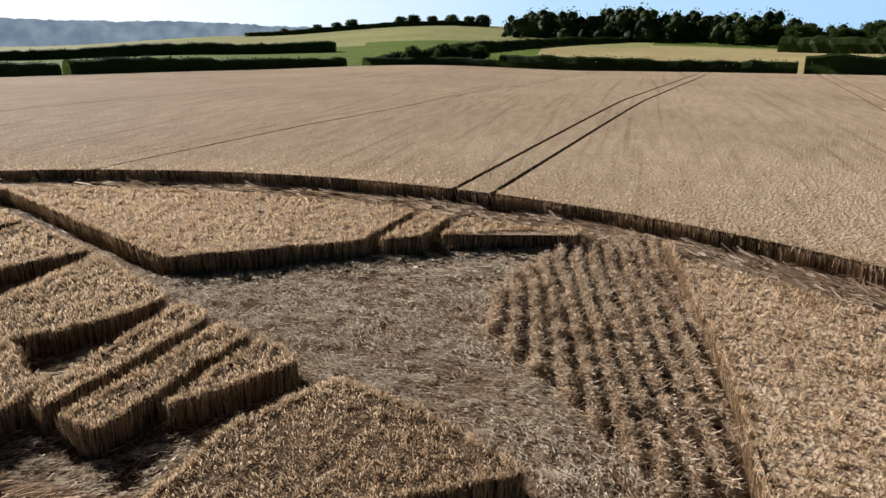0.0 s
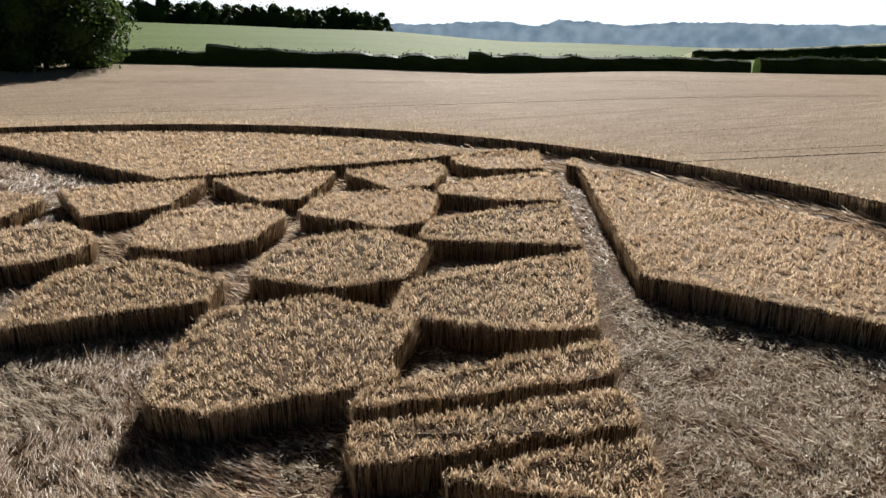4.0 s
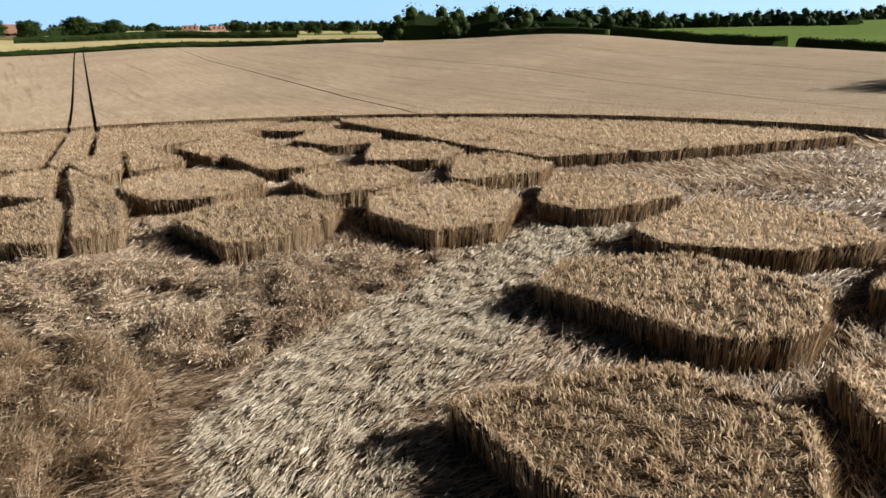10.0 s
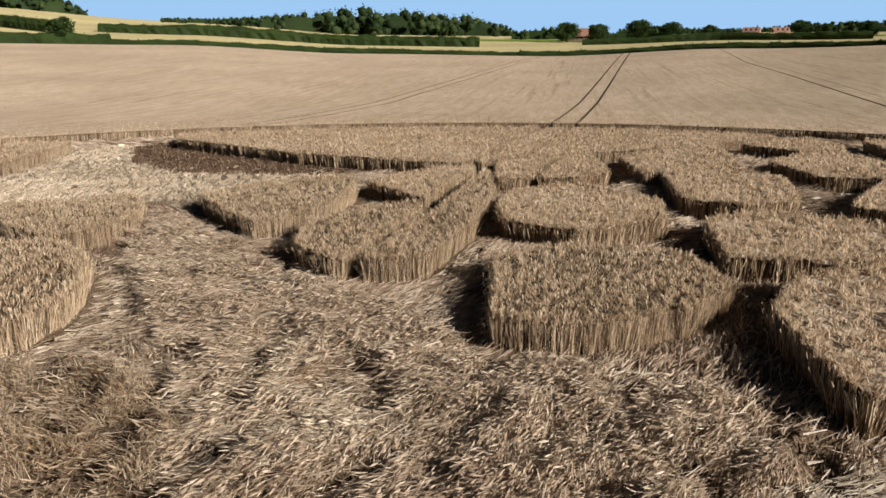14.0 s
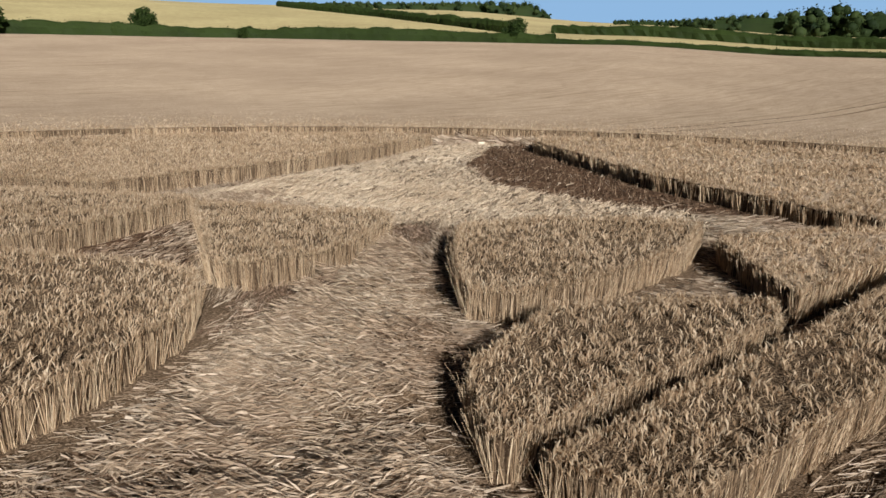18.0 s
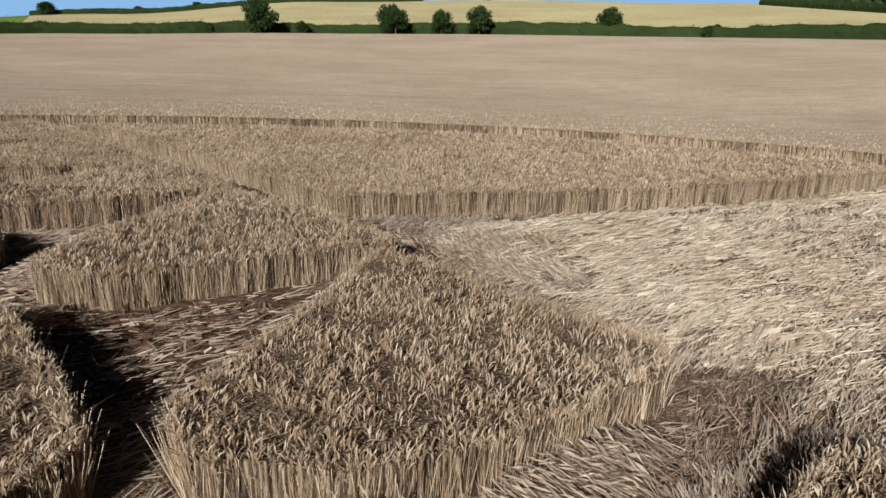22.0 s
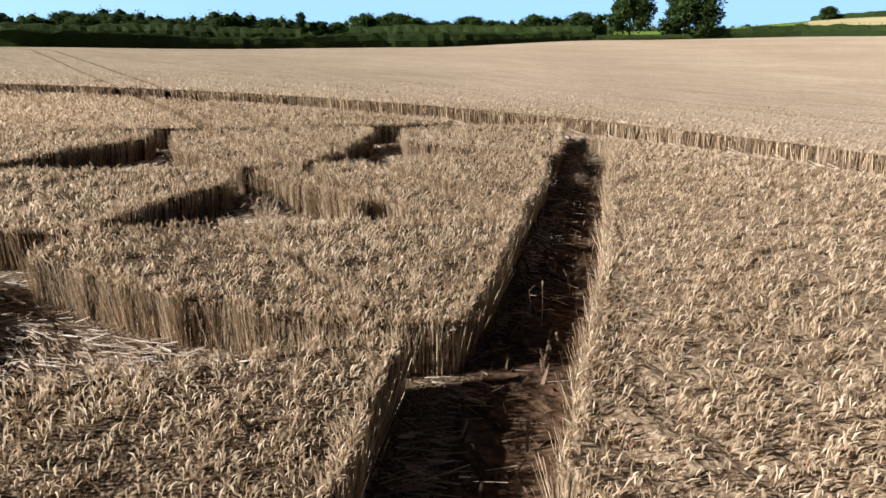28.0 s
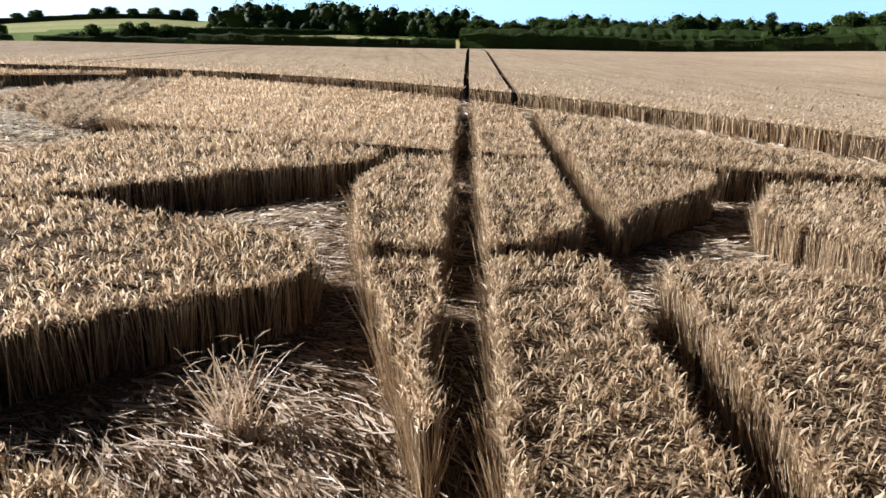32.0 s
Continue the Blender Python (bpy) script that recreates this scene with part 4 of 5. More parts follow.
def lying(x, y, z, angle, length, width, rise=0.10, spread=0.45):
    """Laid straws: thin flat strips along the flow, each tipped and rolled a little."""
    n = len(x)
    a = np.radians(angle) + rng.normal(0, spread, n)
    L = length * rng.uniform(0.6, 1.4, n)
    d = np.stack([np.cos(a), np.sin(a), np.abs(rng.normal(0, rise, n)) - 0.3 * rise], -1)
    s = np.stack([-np.sin(a), np.cos(a), rng.normal(0, 1.1, n)], -1) * (width * rng.uniform(0.6, 1.5, n))[:, None]
    b = np.stack([x, y, z], -1)
    t = b + d * L[:, None]
    return np.stack([b - s, b + s, t + s * 0.6, t - s * 0.6], 1)


bent_wheat(WEDGE, 4400, -170, 0.46, 0.30, "ridges of half-risen wheat with dark furrows")
lodged_wheat(BENT, 1700, 335, "pale rough band of half-risen wheat leaning over across the floor", 0.08, 0.30, 0.30, 0.33, 0.24, ROUGH, 0.4, STRAW, 0.24, 2.6, 0.15)
lodged_wheat(TANGLE, 1900, 20, "brown tangle of half-standing wheat at the middle of the figure", 0.20, 0.55, 0.13, 0.47, 0.34, EAR, 0.3, ROUGH, 0.5, 1.6, 0.7)
lodged_wheat(RIDGE, 720, 45, "brown trodden wheat lying in streaks below the combed band", 0.03, 0.13, 0.34, 0.38, 0.22, ROUGH, 0.5, STRAW, 0.2, 4.0)
lodged_wheat(FOOT, 700, 40, "reddish brown trodden litter at the foot of the stands", 0.01, 0.06, 0.25, 0.35, 0.22, TRODDEN, 0.2, TRODDEN, 0.4, 3.0)
lodged_wheat(CORNER, 900, 300, "lodged wheat lying in a swirl beside the lane", 0.06, 0.2, 0.3, 0.25, 0.3, ROUGH)


# the trodden mat itself: flattened stalks matted together over the heart of the figure
mx, my = np.meshgrid(np.arange(-30.0, 8.0, 0.13), np.arange(-15.0, 26.0, 0.13))
gx, gy = mx.ravel(), my.ravel()
mz = ground_z(gx, gy) + (relief(gx, gy) - 0.035) * np.where(off_blocks(gx, gy, 0.45), 1.0, 0.12) - 0.004
for q in SOILS + [WEDGE]:
    mz = np.where(inside(q, gx, gy), ground_z(gx, gy) - 0.05, mz)
mz -= np.interp(gx, [-2.0, 1.0], [0.0, 0.10])
tagged(new("matted_straw", grid_mesh("matted_straw", np.stack([gx, gy, mz], -1).reshape(*mx.shape, 3), MAT)), "uneven mat of trodden stalks under the loose straw", "straw", kind="stuff")


def stubble(poly, per, angle, pitch, label):
    """Short broken stubble and clods standing in drilled rows on bare soil."""
    x, y = scattered(poly, per)
    ca_, sa_ = math.cos(radians(angle)), math.sin(radians(angle))
    w = y * ca_ - x * sa_
    row = 0.5 + 0.5 * np.cos(2 * np.pi * (w + 0.12 * (wander(x, y, 1.2, 1) - 0.5)) / pitch)
    ok = off_blocks(x, y, 0.1) & (rng.uniform(0, 1, len(x)) < (0.08 + 0.92 * row ** 2) * (0.3 + 0.9 * wander(x, y, 0.5, 2)))
    x, y = x[ok], y[ok]
    V = lying(x, y, ground_z(x, y) - 0.01, angle + 180 * (rng.uniform(0, 1, len(x)) < 0.3), 0.10, 0.012, 0.9, 0.6)
    tagged(new("stubble", pieces("stubble", V, ONE, DEADSTRAW)), label, "stubble", kind="stuff")


stubble(SOILS[0], 420, 60, 0.34, "dark weathered stubble in rows on bare soil")
stubble(SOILS[1], 260, 35, 0.25, "trodden brown stubble between two wheat stands")
stubble(SOILS[2], 300, -56, 0.25, "brown stubble and litter along the shaded lane")

# ---------------------------------------------------------------- laid straw over the rest of the figure
def flow(x, y):
    """Which way the straw lies: round the ring, along the lanes, swept towards the north in the middle."""
    r, a = np.hypot(x - CX, y - CY), np.degrees(np.arctan2(y - CY, x - CX))
    ang = 118 + 26 * np.sin(x * 0.33 + 1.0) + 22 * np.sin(y * 0.41 - x * 0.12)
    ang = np.where(y < 3, 205 + 25 * np.sin(x * 0.5) + 20 * np.sin(y * 0.6), ang)
    ang = np.where((x > 2) & (y < 12), 62 + 95 * (wander(x, y, 1.6, 1) - 0.5), ang)
    ang = np.where(inside(SWATH, x, y), 118 + 8 * np.sin(x * 0.9), ang)
    ang = np.where(inside(WEST, x, y), 212 + 9 * np.sin(x * 0.5 + y * 0.3), ang)
    return np.where(r > CI - 0.3, a + 90, ang)


def laid(name, count, r_in, r_out, size, width, label, zone=None):
    """Straw in small locks: each lies one way, a little higher or lower than the next, with hollows between."""
    per = 14
    c = count // per
    r = np.sqrt(rng.uniform(r_in ** 2, r_out ** 2, c))
    a = rng.uniform(0, 2 * np.pi, c)
    sx, sy = CX + r * np.cos(a), CY + r * np.sin(a)
    if zone:
        sx, sy = scattered(zone, count / per)
        c = len(sx)
    dens = np.interp(remote(sx, sy), [0, 4, 10, 20], [1.0, 0.7, 0.34, 0.2])
    pale, west = inside(SWATH, sx, sy), inside(WEST, sx, sy)
    away = remote(sx, sy)
    fine = np.where(pale, 0.15, np.where(west, 0.20, 0.24)) * np.interp(away, [6, 16], [1.0, 1.8])
    pit = wander(sx / fine, sy / fine, 1.0, 0) * 0.75 + 0.25 * wander(sx, sy, 0.9, 3)
    hole = np.where(pale, 0.36, np.where(west, 0.17, 0.25)) * np.interp(away, [5, 14], [1.0, 0.6])
    ok = (rng.uniform(0, 1, c) < dens * np.where(pit < hole, 0.10, 1.0) * np.where(pale & (zone is None), 0.15, 1.0)) & off_blocks(sx, sy)
    sx, sy, dens, pit, hole, pale, west = (v[ok] for v in (sx, sy, dens, pit, hole, pale, west))
    c = len(sx)
    sa = np.radians(flow(sx, sy)) + rng.normal(0, 0.24, c)
    heap = np.clip(pit - hole, 0, 0.4) * np.where(west, 0.16, 0.26) + 0.05 * wander(sx, sy, 0.7, 1) + rng.normal(0, 0.02, c)
    i = np.repeat(np.arange(c), per)
    n = len(i)
    along = np.where(pale, 0.06, np.where(west, 0.16, 0.12))[i]
    u, w = rng.normal(0, 1, n) * along / np.sqrt(dens[i]), rng.normal(0, 0.04, n) / np.sqrt(dens[i])
    x, y = sx[i] + u * np.cos(sa[i]) - w * np.sin(sa[i]), sy[i] + u * np.sin(sa[i]) + w * np.cos(sa[i])
    free = (np.hypot(x - CX, y - CY) < CR + 0.1) & off_blocks(x, y)
    foot = off_blocks(x, y, 0.4)
    free &= foot | (rng.uniform(0, 1, n) < 0.35)
    free &= ~(inside(WEDGE, x, y) & (rng.uniform(0, 1, n) < 0.85))
    for z_, k in ((BENT, 0.84), (CORNER, 0.6), (TANGLE, 0.9), (RIDGE, 0.5), (FOOT, 0.6)):
        free &= ~(inside(z_, x, y) & (rng.uniform(0, 1, n) < k))
    for s, k in zip(SOILS, (0.97, 0.75, 0.97)):
        free &= ~(inside(s, x, y) & (rng.uniform(0, 1, n) < k))
    x, y, i = x[free], y[free], i[free]
    n = len(x)
    z = ground_z(x, y) + relief(x, y) * np.where(foot[free], 1.0, 0.15) + np.maximum(0.0, 0.5 * heap[i] * np.where(foot[free], 1.0, 0.3) + rng.uniform(-0.03, 0.03, n)) - 0.012
    pale, west = pale[i], west[i]
    front = (x > -1.5) & (y < 12) & (np.hypot(x - CX, y - CY) < CI)
    ear = rng.uniform(0, 1, n) < 0.3
    L = size / dens[i] ** 0.25 * np.where(pale, 0.7, np.where(front, 0.55, 1.0)) * np.where(ear, 0.5, 1.0)
    W = width / dens[i] ** 0.55 * np.where(ear, 1.9, 1.0)
    V = lying(x, y, z, np.degrees(sa[i]), L, W, np.where(west | front, 0.12, 0.2), np.where(front, 0.55, 0.2))
    brown = inside(FOOT, x, y)
    if zone is None:
        tagged(new(name, pieces(name, V[~pale & ~west & ~brown & ~front], ONE, STRAW)), label, "straw", kind="stuff")
    # open floor: gloss against the sun is put into the paler straw colour
    if front.any() and zone is None:
        tagged(new(name, pieces(name, V[front & ~pale & ~west], ONE, PALESTRAW)), "pale crumpled straw lying every way on the open floor", "straw", kind="stuff")
    if brown.any():
        tagged(new(name, pieces(name, V[brown & ~pale], ONE, TRODDEN)), "reddish brown trodden straw at the foot of the stands", "straw", kind="stuff")
    if west.any():
        tagged(new(name, pieces(name, V[west], ONE, CLEANSTRAW)), "clean pale straw laid evenly beside bare soil", "straw", kind="stuff")
    if pale.any():
        tagged(new(name, pieces(name, V[pale], ONE, PALESTRAW)), "straw brushed into a swath, its bright sheen painted pale", "straw", kind="stuff")


laid("laid_straw", 3500000, 0.0, CI, 0.23, 0.0029, "pale flattened straw covering the trodden floor")
laid("laid_straw", 1900, 0.0, CI, 0.20, 0.0024, "", SWATH)
laid("laid_straw", 260000, CI - 0.2, CR + 0.1, 0.33, 0.0048, "flattened straw swept round the circular path")


# loose sprays of unbroken stalks standing out of the laid straw
def spray(x, y, count, high, label):
    ob = tagged(new("straw_tuft"), label, "straw")
    for i in range(count):
        bx, by = x + rng.normal(0, 0.06), y + rng.normal(0, 0.06)
        b = np.array([bx, by, float(ground_z(bx, by)) - 0.02])
        a, tl = rng.uniform(0, 2 * np.pi), abs(rng.normal(0.35, 0.22))
        d = np.array([math.cos(a) * math.sin(tl), math.sin(a) * math.sin(tl), math.cos(tl)])
        L = high * rng.uniform(0.6, 1.1)
        s = np.array([-math.sin(a), math.cos(a), 0]) * (0.006 if count > 20 else 0.003)
        m, e = b + d * L * 0.5, b + d * L + np.array([math.cos(a), math.sin(a), -0.6]) * L * 0.10
        st = child("stem", pieces("stem", np.array([[b - s, b + s, m + s, e + s * 0.6, e - s * 0.6, m - s]]), STRIP2, STRAW), ob)
        child("ear", pieces("ear", ear_mesh(e[:1], e[1:2], e[2:] - 0.02, np.full(1, 0.13), np.full(1, 0.009), 1.1), ONE, EAR), st)
    return ob


spray(-12.5, -9.5, 64, 0.66, "spray of unbroken wheat stalks fanning out of the straw")
spray(-17.2, -10.2, 6, 0.55, "few bent stalks still standing in the shaded lane")
spray(-14.9, -13.0, 7, 0.5, "few pale stalks still standing in the shaded lane")
spray(-18.2, 11.0, 8, 0.5, "loose stalks beside the edge of a wheat block")
spray(10.6, 3.0, 8, 0.5, "loose stalks at the foot of the curved stand")

# ---------------------------------------------------------------- hedges
def hedge(points, high, wide, label="dark clipped field hedge along the edge of the wheat"):
    """A hedge along a line: an uneven body and a skin of leaves."""
    p = np.array(points, float)
    seg = np.hypot(*(p[1:] - p[:-1]).T)
    cum = np.concatenate([[0], np.cumsum(seg)])
    n = max(3, int(cum[-1] / 1.6))
    u = np.linspace(0, cum[-1], n)
    x, y = np.interp(u, cum, p[:, 0]), np.interp(u, cum, p[:, 1])
    t = np.stack([np.gradient(x), np.gradient(y)], -1)
    t /= np.hypot(t[:, 0], t[:, 1])[:, None]
    nr = np.stack([-t[:, 1], t[:, 0]], -1)
    g = ground_z(x, y)
    hh = high * (0.70 + 0.32 * wander(u, u * 0, 9.0, 2) + 0.16 * wander(u, u * 0 + 7.7, 2.4, 3) + rng.uniform(-0.05, 0.10, n))
    rows_ = []
    for off, k in ((-0.5, -0.1), (-0.5, 0.55), (-0.3, 0.9), (0.0, 1.0), (0.3, 0.9), (0.5, 0.55), (0.5, -0.1)):
        w = wide * off * rng.uniform(0.85, 1.15, n)
        rows_.append(np.stack([x + nr[:, 0] * w, y + nr[:, 1] * w, g + hh * k], -1))
    me = grid_mesh("hedge", np.array(rows_)[:, ::-1], LEAF)
    ob = tagged(new("hedge", me), label, "hedge")
    c = int(cum[-1] * 18)
    uu = rng.uniform(0, cum[-1], c)
    th = rng.uniform(-0.25, 1.25, c) * np.pi
    lx, ly = np.interp(uu, u, x), np.interp(uu, u, y)
    ln = np.stack([np.interp(uu, u, nr[:, 0]), np.interp(uu, u, nr[:, 1])], -1)
    h1 = np.interp(uu, u, hh)
    w = np.cos(th) * wide * 0.55
    zz = np.interp(uu, u, g) + np.clip(0.45 + 0.55 * np.sin(th), 0.02, 1) * h1 * rng.uniform(0.85, 1.14, c)
    child("leaves", pieces("leaves", leaf_quads(lx + ln[:, 0] * w, ly + ln[:, 1] * w, zz, 0.42), ONE, LEAF), ob, kind="stuff")
    return ob


def leaf_quads(x, y, z, size):
    n = len(x)
    a, b = rng.normal(0, 1, (n, 3)), rng.normal(0, 1, (n, 3))
    a /= np.linalg.norm(a, axis=1)[:, None]
    b -= a * np.sum(a * b, 1)[:, None]
    b /= np.linalg.norm(b, axis=1)[:, None]
    s = (size * rng.uniform(0.5, 1.2, n))[:, None]
    o = np.stack([x, y, z], -1)
    return np.stack([o - a * s * 0.5, o + b * s * 0.28, o + a * s * 0.5, o - b * s * 0.28], 1)


def rim(a0, a1, off=2.0, step=3.0):
    out = []
    for a in np.arange(a0, a1 + 0.01, (a1 - a0) / max(1, round((a1 - a0) / step))):
        d = float(table(EDGE_D, a)) + off
        out.append((PX + d * math.cos(radians(a)), PY + d * math.sin(radians(a))))
    return out


def polar(a, d):
    return (PX + d * math.cos(radians(a)), PY + d * math.sin(radians(a)))


for a0, a1, hg in ((-36, -14, 3.0), (-13.6, 8, 2.5), (8.2, 19, 2.0), (20.5, 40.3, 2.4), (40.8, 61.2, 2.7), (61.0, 82.2, 2.8), (82.0, 96.5, 2.6), (98.5, 110, 2.0), (110.6, 117, 1.9), (118, 131, 2.2), (131.5, 141, 2.0)):
    hedge(rim(a0, a1), hg, 2.4)
for a0, a1, hg in ((150, 182, 1.5), (182, 214, 1.5), (214, 236, 3.0), (236, 262, 3.0), (262, 294, 2.8), (294, 302, 1.8), (302, 324, 3.0)):
    hedge(rim(a0, a1), hg, 3.0, "low green hedge and verge along the lane beyond the wheat")
hedge([polar(303, 215), polar(312, 218), polar(322, 222)], 4.2, 6, "dark scrub under the belt of trees")
hedge([polar(326, 225), polar(338, 232), polar(349, 240)], 4.2, 6, "dark scrub under the belt of trees")
hedge([polar(47, 200), polar(36, 205), polar(22, 195)], 2.6, 3, "dark hedge between green meadows")
hedge([polar(18, 146), polar(11, 190), polar(4, 260), polar(359, 300)], 2.2, 3, "dark hedge running up between two fields")
hedge([polar(215, 245), polar(200, 240), polar(186, 235)], 3.0, 6, "green hedgerow between pale fields")
hedge([polar(237, 410), polar(229, 320), polar(218, 225)], 3.2, 4, "dark hedge climbing the pale hill")
hedge([polar(178, 260), polar(168, 262), polar(158, 255)], 2.2, 3, "thin hedge between pale fields")
hedge([polar(30, 410), polar(20, 415), polar(11, 410)], 2.5, 3, "distant hedge on the skyline")
hedge([polar(290, 420), polar(277, 418), polar(262, 420)], 2.5, 3, "distant hedge on the skyline")


# ---------------------------------------------------------------- trees
LUMP = [(i * 6 + j, i * 6 + (j + 1) % 6, (i + 1) * 6 + (j + 1) % 6, (i + 1) * 6 + j) for i in range(3) for j in range(6)]


def lumps(cores, r2):
    """Uneven round lumps (x, y, z, radius) that close the inside of a crown."""
    th = np.radians([-78, -28, 28, 78])
    ph = np.arange(6) * np.pi / 3
    d = np.array([(math.cos(a) * math.cos(b), math.cos(a) * math.sin(b), math.sin(a) * 0.8) for a in th for b in ph])
    k = r2.uniform(0.7, 1.1, (len(cores), len(d)))
    return cores[:, None, :3] + d[None] * (k * cores[:, 3:4])[..., None]


def tree(x, y, high, wide, label, trunk=0.22, leaf=0.55, clumps=13, seed=1, mat=None, many=260):
    """A broad tree: tapered trunk, limbs and a crown of leafy clumps with gaps."""
    rd = random.Random(seed)
    ob = tagged(new("tree"), label, "tree")
    bm = bmesh.new()
    bole = high * trunk

    def limb(a, b, r0, r1):
        a, b = Vector(a), Vector(b)
        q = (b - a).to_track_quat("Z", "Y")
        ra, rb = [], []
        for i in range(7):
            w = Vector((math.cos(i * 2 * math.pi / 7), math.sin(i * 2 * math.pi / 7), 0))
            ra.append(bm.verts.new(a + q @ (w * r0)))
            rb.append(bm.verts.new(b + q @ (w * r1)))
        for i in range(7):
            bm.faces.new((ra[i], ra[(i + 1) % 7], rb[(i + 1) % 7], rb[i]))

    limb((0, 0, -0.4), (0, 0, bole), high * 0.035, high * 0.024)
    limb((0, 0, bole), (0.02 * high, 0, high * 0.72), high * 0.024, high * 0.008)
    cl = []
    for i in range(clumps):
        k = i / (clumps - 1)
        a = i * 2.4 + rd.uniform(-0.4, 0.4)
        hz = bole + (high - bole) * (0.12 + 0.76 * k)
        rr = wide * 0.5 * math.sqrt(max(0.03, 1 - (2 * k - 0.85) ** 2 / 1.6)) * rd.uniform(0.45, 0.8)
        c = (math.cos(a) * rr, math.sin(a) * rr, hz)
        cl.append((c, wide * rd.uniform(0.17, 0.27)))
        if i % 2 == 0:
            limb((0, 0, bole + (hz - bole) * 0.4), (c[0] * 0.8, c[1] * 0.8, c[2]), high * 0.011, high * 0.004)
    cl.append(((0, 0, bole + (high - bole) * 0.55), wide * 0.30))
    part("trunk", bm, BARK, ob)
    xs = []
    r2 = np.random.default_rng(seed)
    for c, r in cl:
        n = many
        d = r2.normal(0, 1, (n, 3))
        d /= np.linalg.norm(d, axis=1)[:, None]
        d *= (r * r2.uniform(0.55, 1.08, n))[:, None]
        d[:, 2] *= 0.78
        xs.append(d + np.array(c))
    q = np.concatenate(xs)
    cores = np.array([(c[0], c[1], c[2], r * 0.6) for c, r in cl])
    crown_core = pieces("core", lumps(cores, r2), LUMP, mat or TREE)
    child("crown", pieces("crown", leaf_quads(q[:, 0], q[:, 1], q[:, 2], leaf * wide / 7), ONE, mat or TREE), ob)
    child("inner_crown", crown_core, ob)
    ob.location = (x, y, float(ground_z(x, y)))
    return ob


tree(-15, 90, 11.5, 17.5, "large dark oak standing in the hedge beside the wheat", 0.04, 0.26, 34, 3, None, 520)
PROTO = [tree(76, -148, 11.5, 11, "broad tree with a tall open crown behind the wheat", 0.22, 0.5, 15, 5),
         tree(-54, -168, 7.0, 6.6, "round dark tree standing in the hedge", 0.16, 0.55, 13, 8),
         tree(-34, -172, 6.6, 6.4, "pale green tree with a loose crown in the hedge", 0.2, 0.5, 12, 13),
         tree(208, -139, 9.0, 4.6, "slender upright tree in the far row", 0.12, 0.6, 13, 21)]


def plant(kind, x, y, high, turn, widen=1.3):
    base = PROTO[kind]
    s = high / (11.5, 7.0, 6.6, 9.0)[kind]
    ob = copy_thing(base, pose(x, y, float(ground_z(x, y)) - 0.10 * high, 0, 0, turn))
    ob.scale = (s * widen, s * widen, s)
    return ob


for i, (x, y, hg) in enumerate(((65, -155, 11.2), (168, -138, 8.0), (163, -145, 8.2), (158, -151, 7.4), (152, -157, 6.4), (147, -164, 7.6), (141, -169, 6.4), (131, -178, 8.0), (120, -187, 8.4))):
    plant(0, x, y, hg, 40 * i)
for i, (x, y, hg) in enumerate(((129, 43, 3.4), (131, 37, 3.8), (132, 34, 3.8), (133, 30, 3.6), (-146, -98, 5.2), (-98, -139, 2.6), (-84, -160, 5.9), (-105, -148, 2.6), (-1, -176, 7.4))):
    plant(1, x, y, hg * 1.25, 55 * i, 0.95)
for i, (x, y, hg) in enumerate(((-45, -170, 5.4), (-33, -176, 6.6), (-11, -178, 3.0), (10, -172, 2.6))):
    plant(2, x, y, hg * 1.25, 70 * i, 0.9)
for i, (x, y, hg, kd) in enumerate(((234, -75, 8.2, 0), (231, -87, 8.4, 3), (226, -101, 7.0, 0), (219, -116, 8.4, 0), (213, -129, 7.4, 0), (195, -158, 9.6, 3), (189, -167, 9.4, 0), (179, -179, 5.8, 1), (171, -188, 8.0, 0), (165, -194, 6.0, 1), (201, -150, 6.0, 1), (184, -172, 6.5, 0), (205, -145, 6.2, 0), (223, -108, 6.2, 1))):
    plant(kd, x, y, hg, 47 * i)
for i, (x, y, hg, kd) in enumerate(((245, -76, 8.2, 0), (243, -86, 8.6, 0), (240, -94, 6.6, 3), (252, -62, 7.4, 0), (269, -38, 9.6, 0), (268, -47, 8.2, 0), (266, -56, 6.4, 1), (264, -67, 7.0, 0), (258, -52, 8.4, 0), (262, -75, 9.6, 0))):
    plant(kd, x, y, hg, 61 * i)
for i, (x, y, hg, kd) in enumerate(((-293, 93, 6.6, 1), (-286, 113, 5.8, 0), (-283, 122, 6.0, 0), (-278, 135, 6.0, 0), (-304, 8, 8.4, 0), (-304, 20, 7.4, 0), (-303, 36, 8.6, 0), (-302, 48, 7.2, 0), (-290, 100, 5.0, 0), (-300, 62, 5.4, 1))):
    plant(kd, x, y, hg, 53 * i)
for i, (a, d, hg) in enumerate(((27, 412, 4.0), (24.5, 414, 5.0), (23, 414, 5.4), (21.8, 416, 6.4), (18, 414, 6.0), (17, 414, 6.6), (15.5, 412, 5.6), (14, 412, 6.4), (12.6, 410, 5.8), (11.5, 408, 7.0), (289, 415, 7.0), (257, 424, 4.6), (283, 418, 4.2), (279, 420, 4.4))):
    q = polar(a, d)
    plant(0, q[0], q[1], hg, 83 * i)


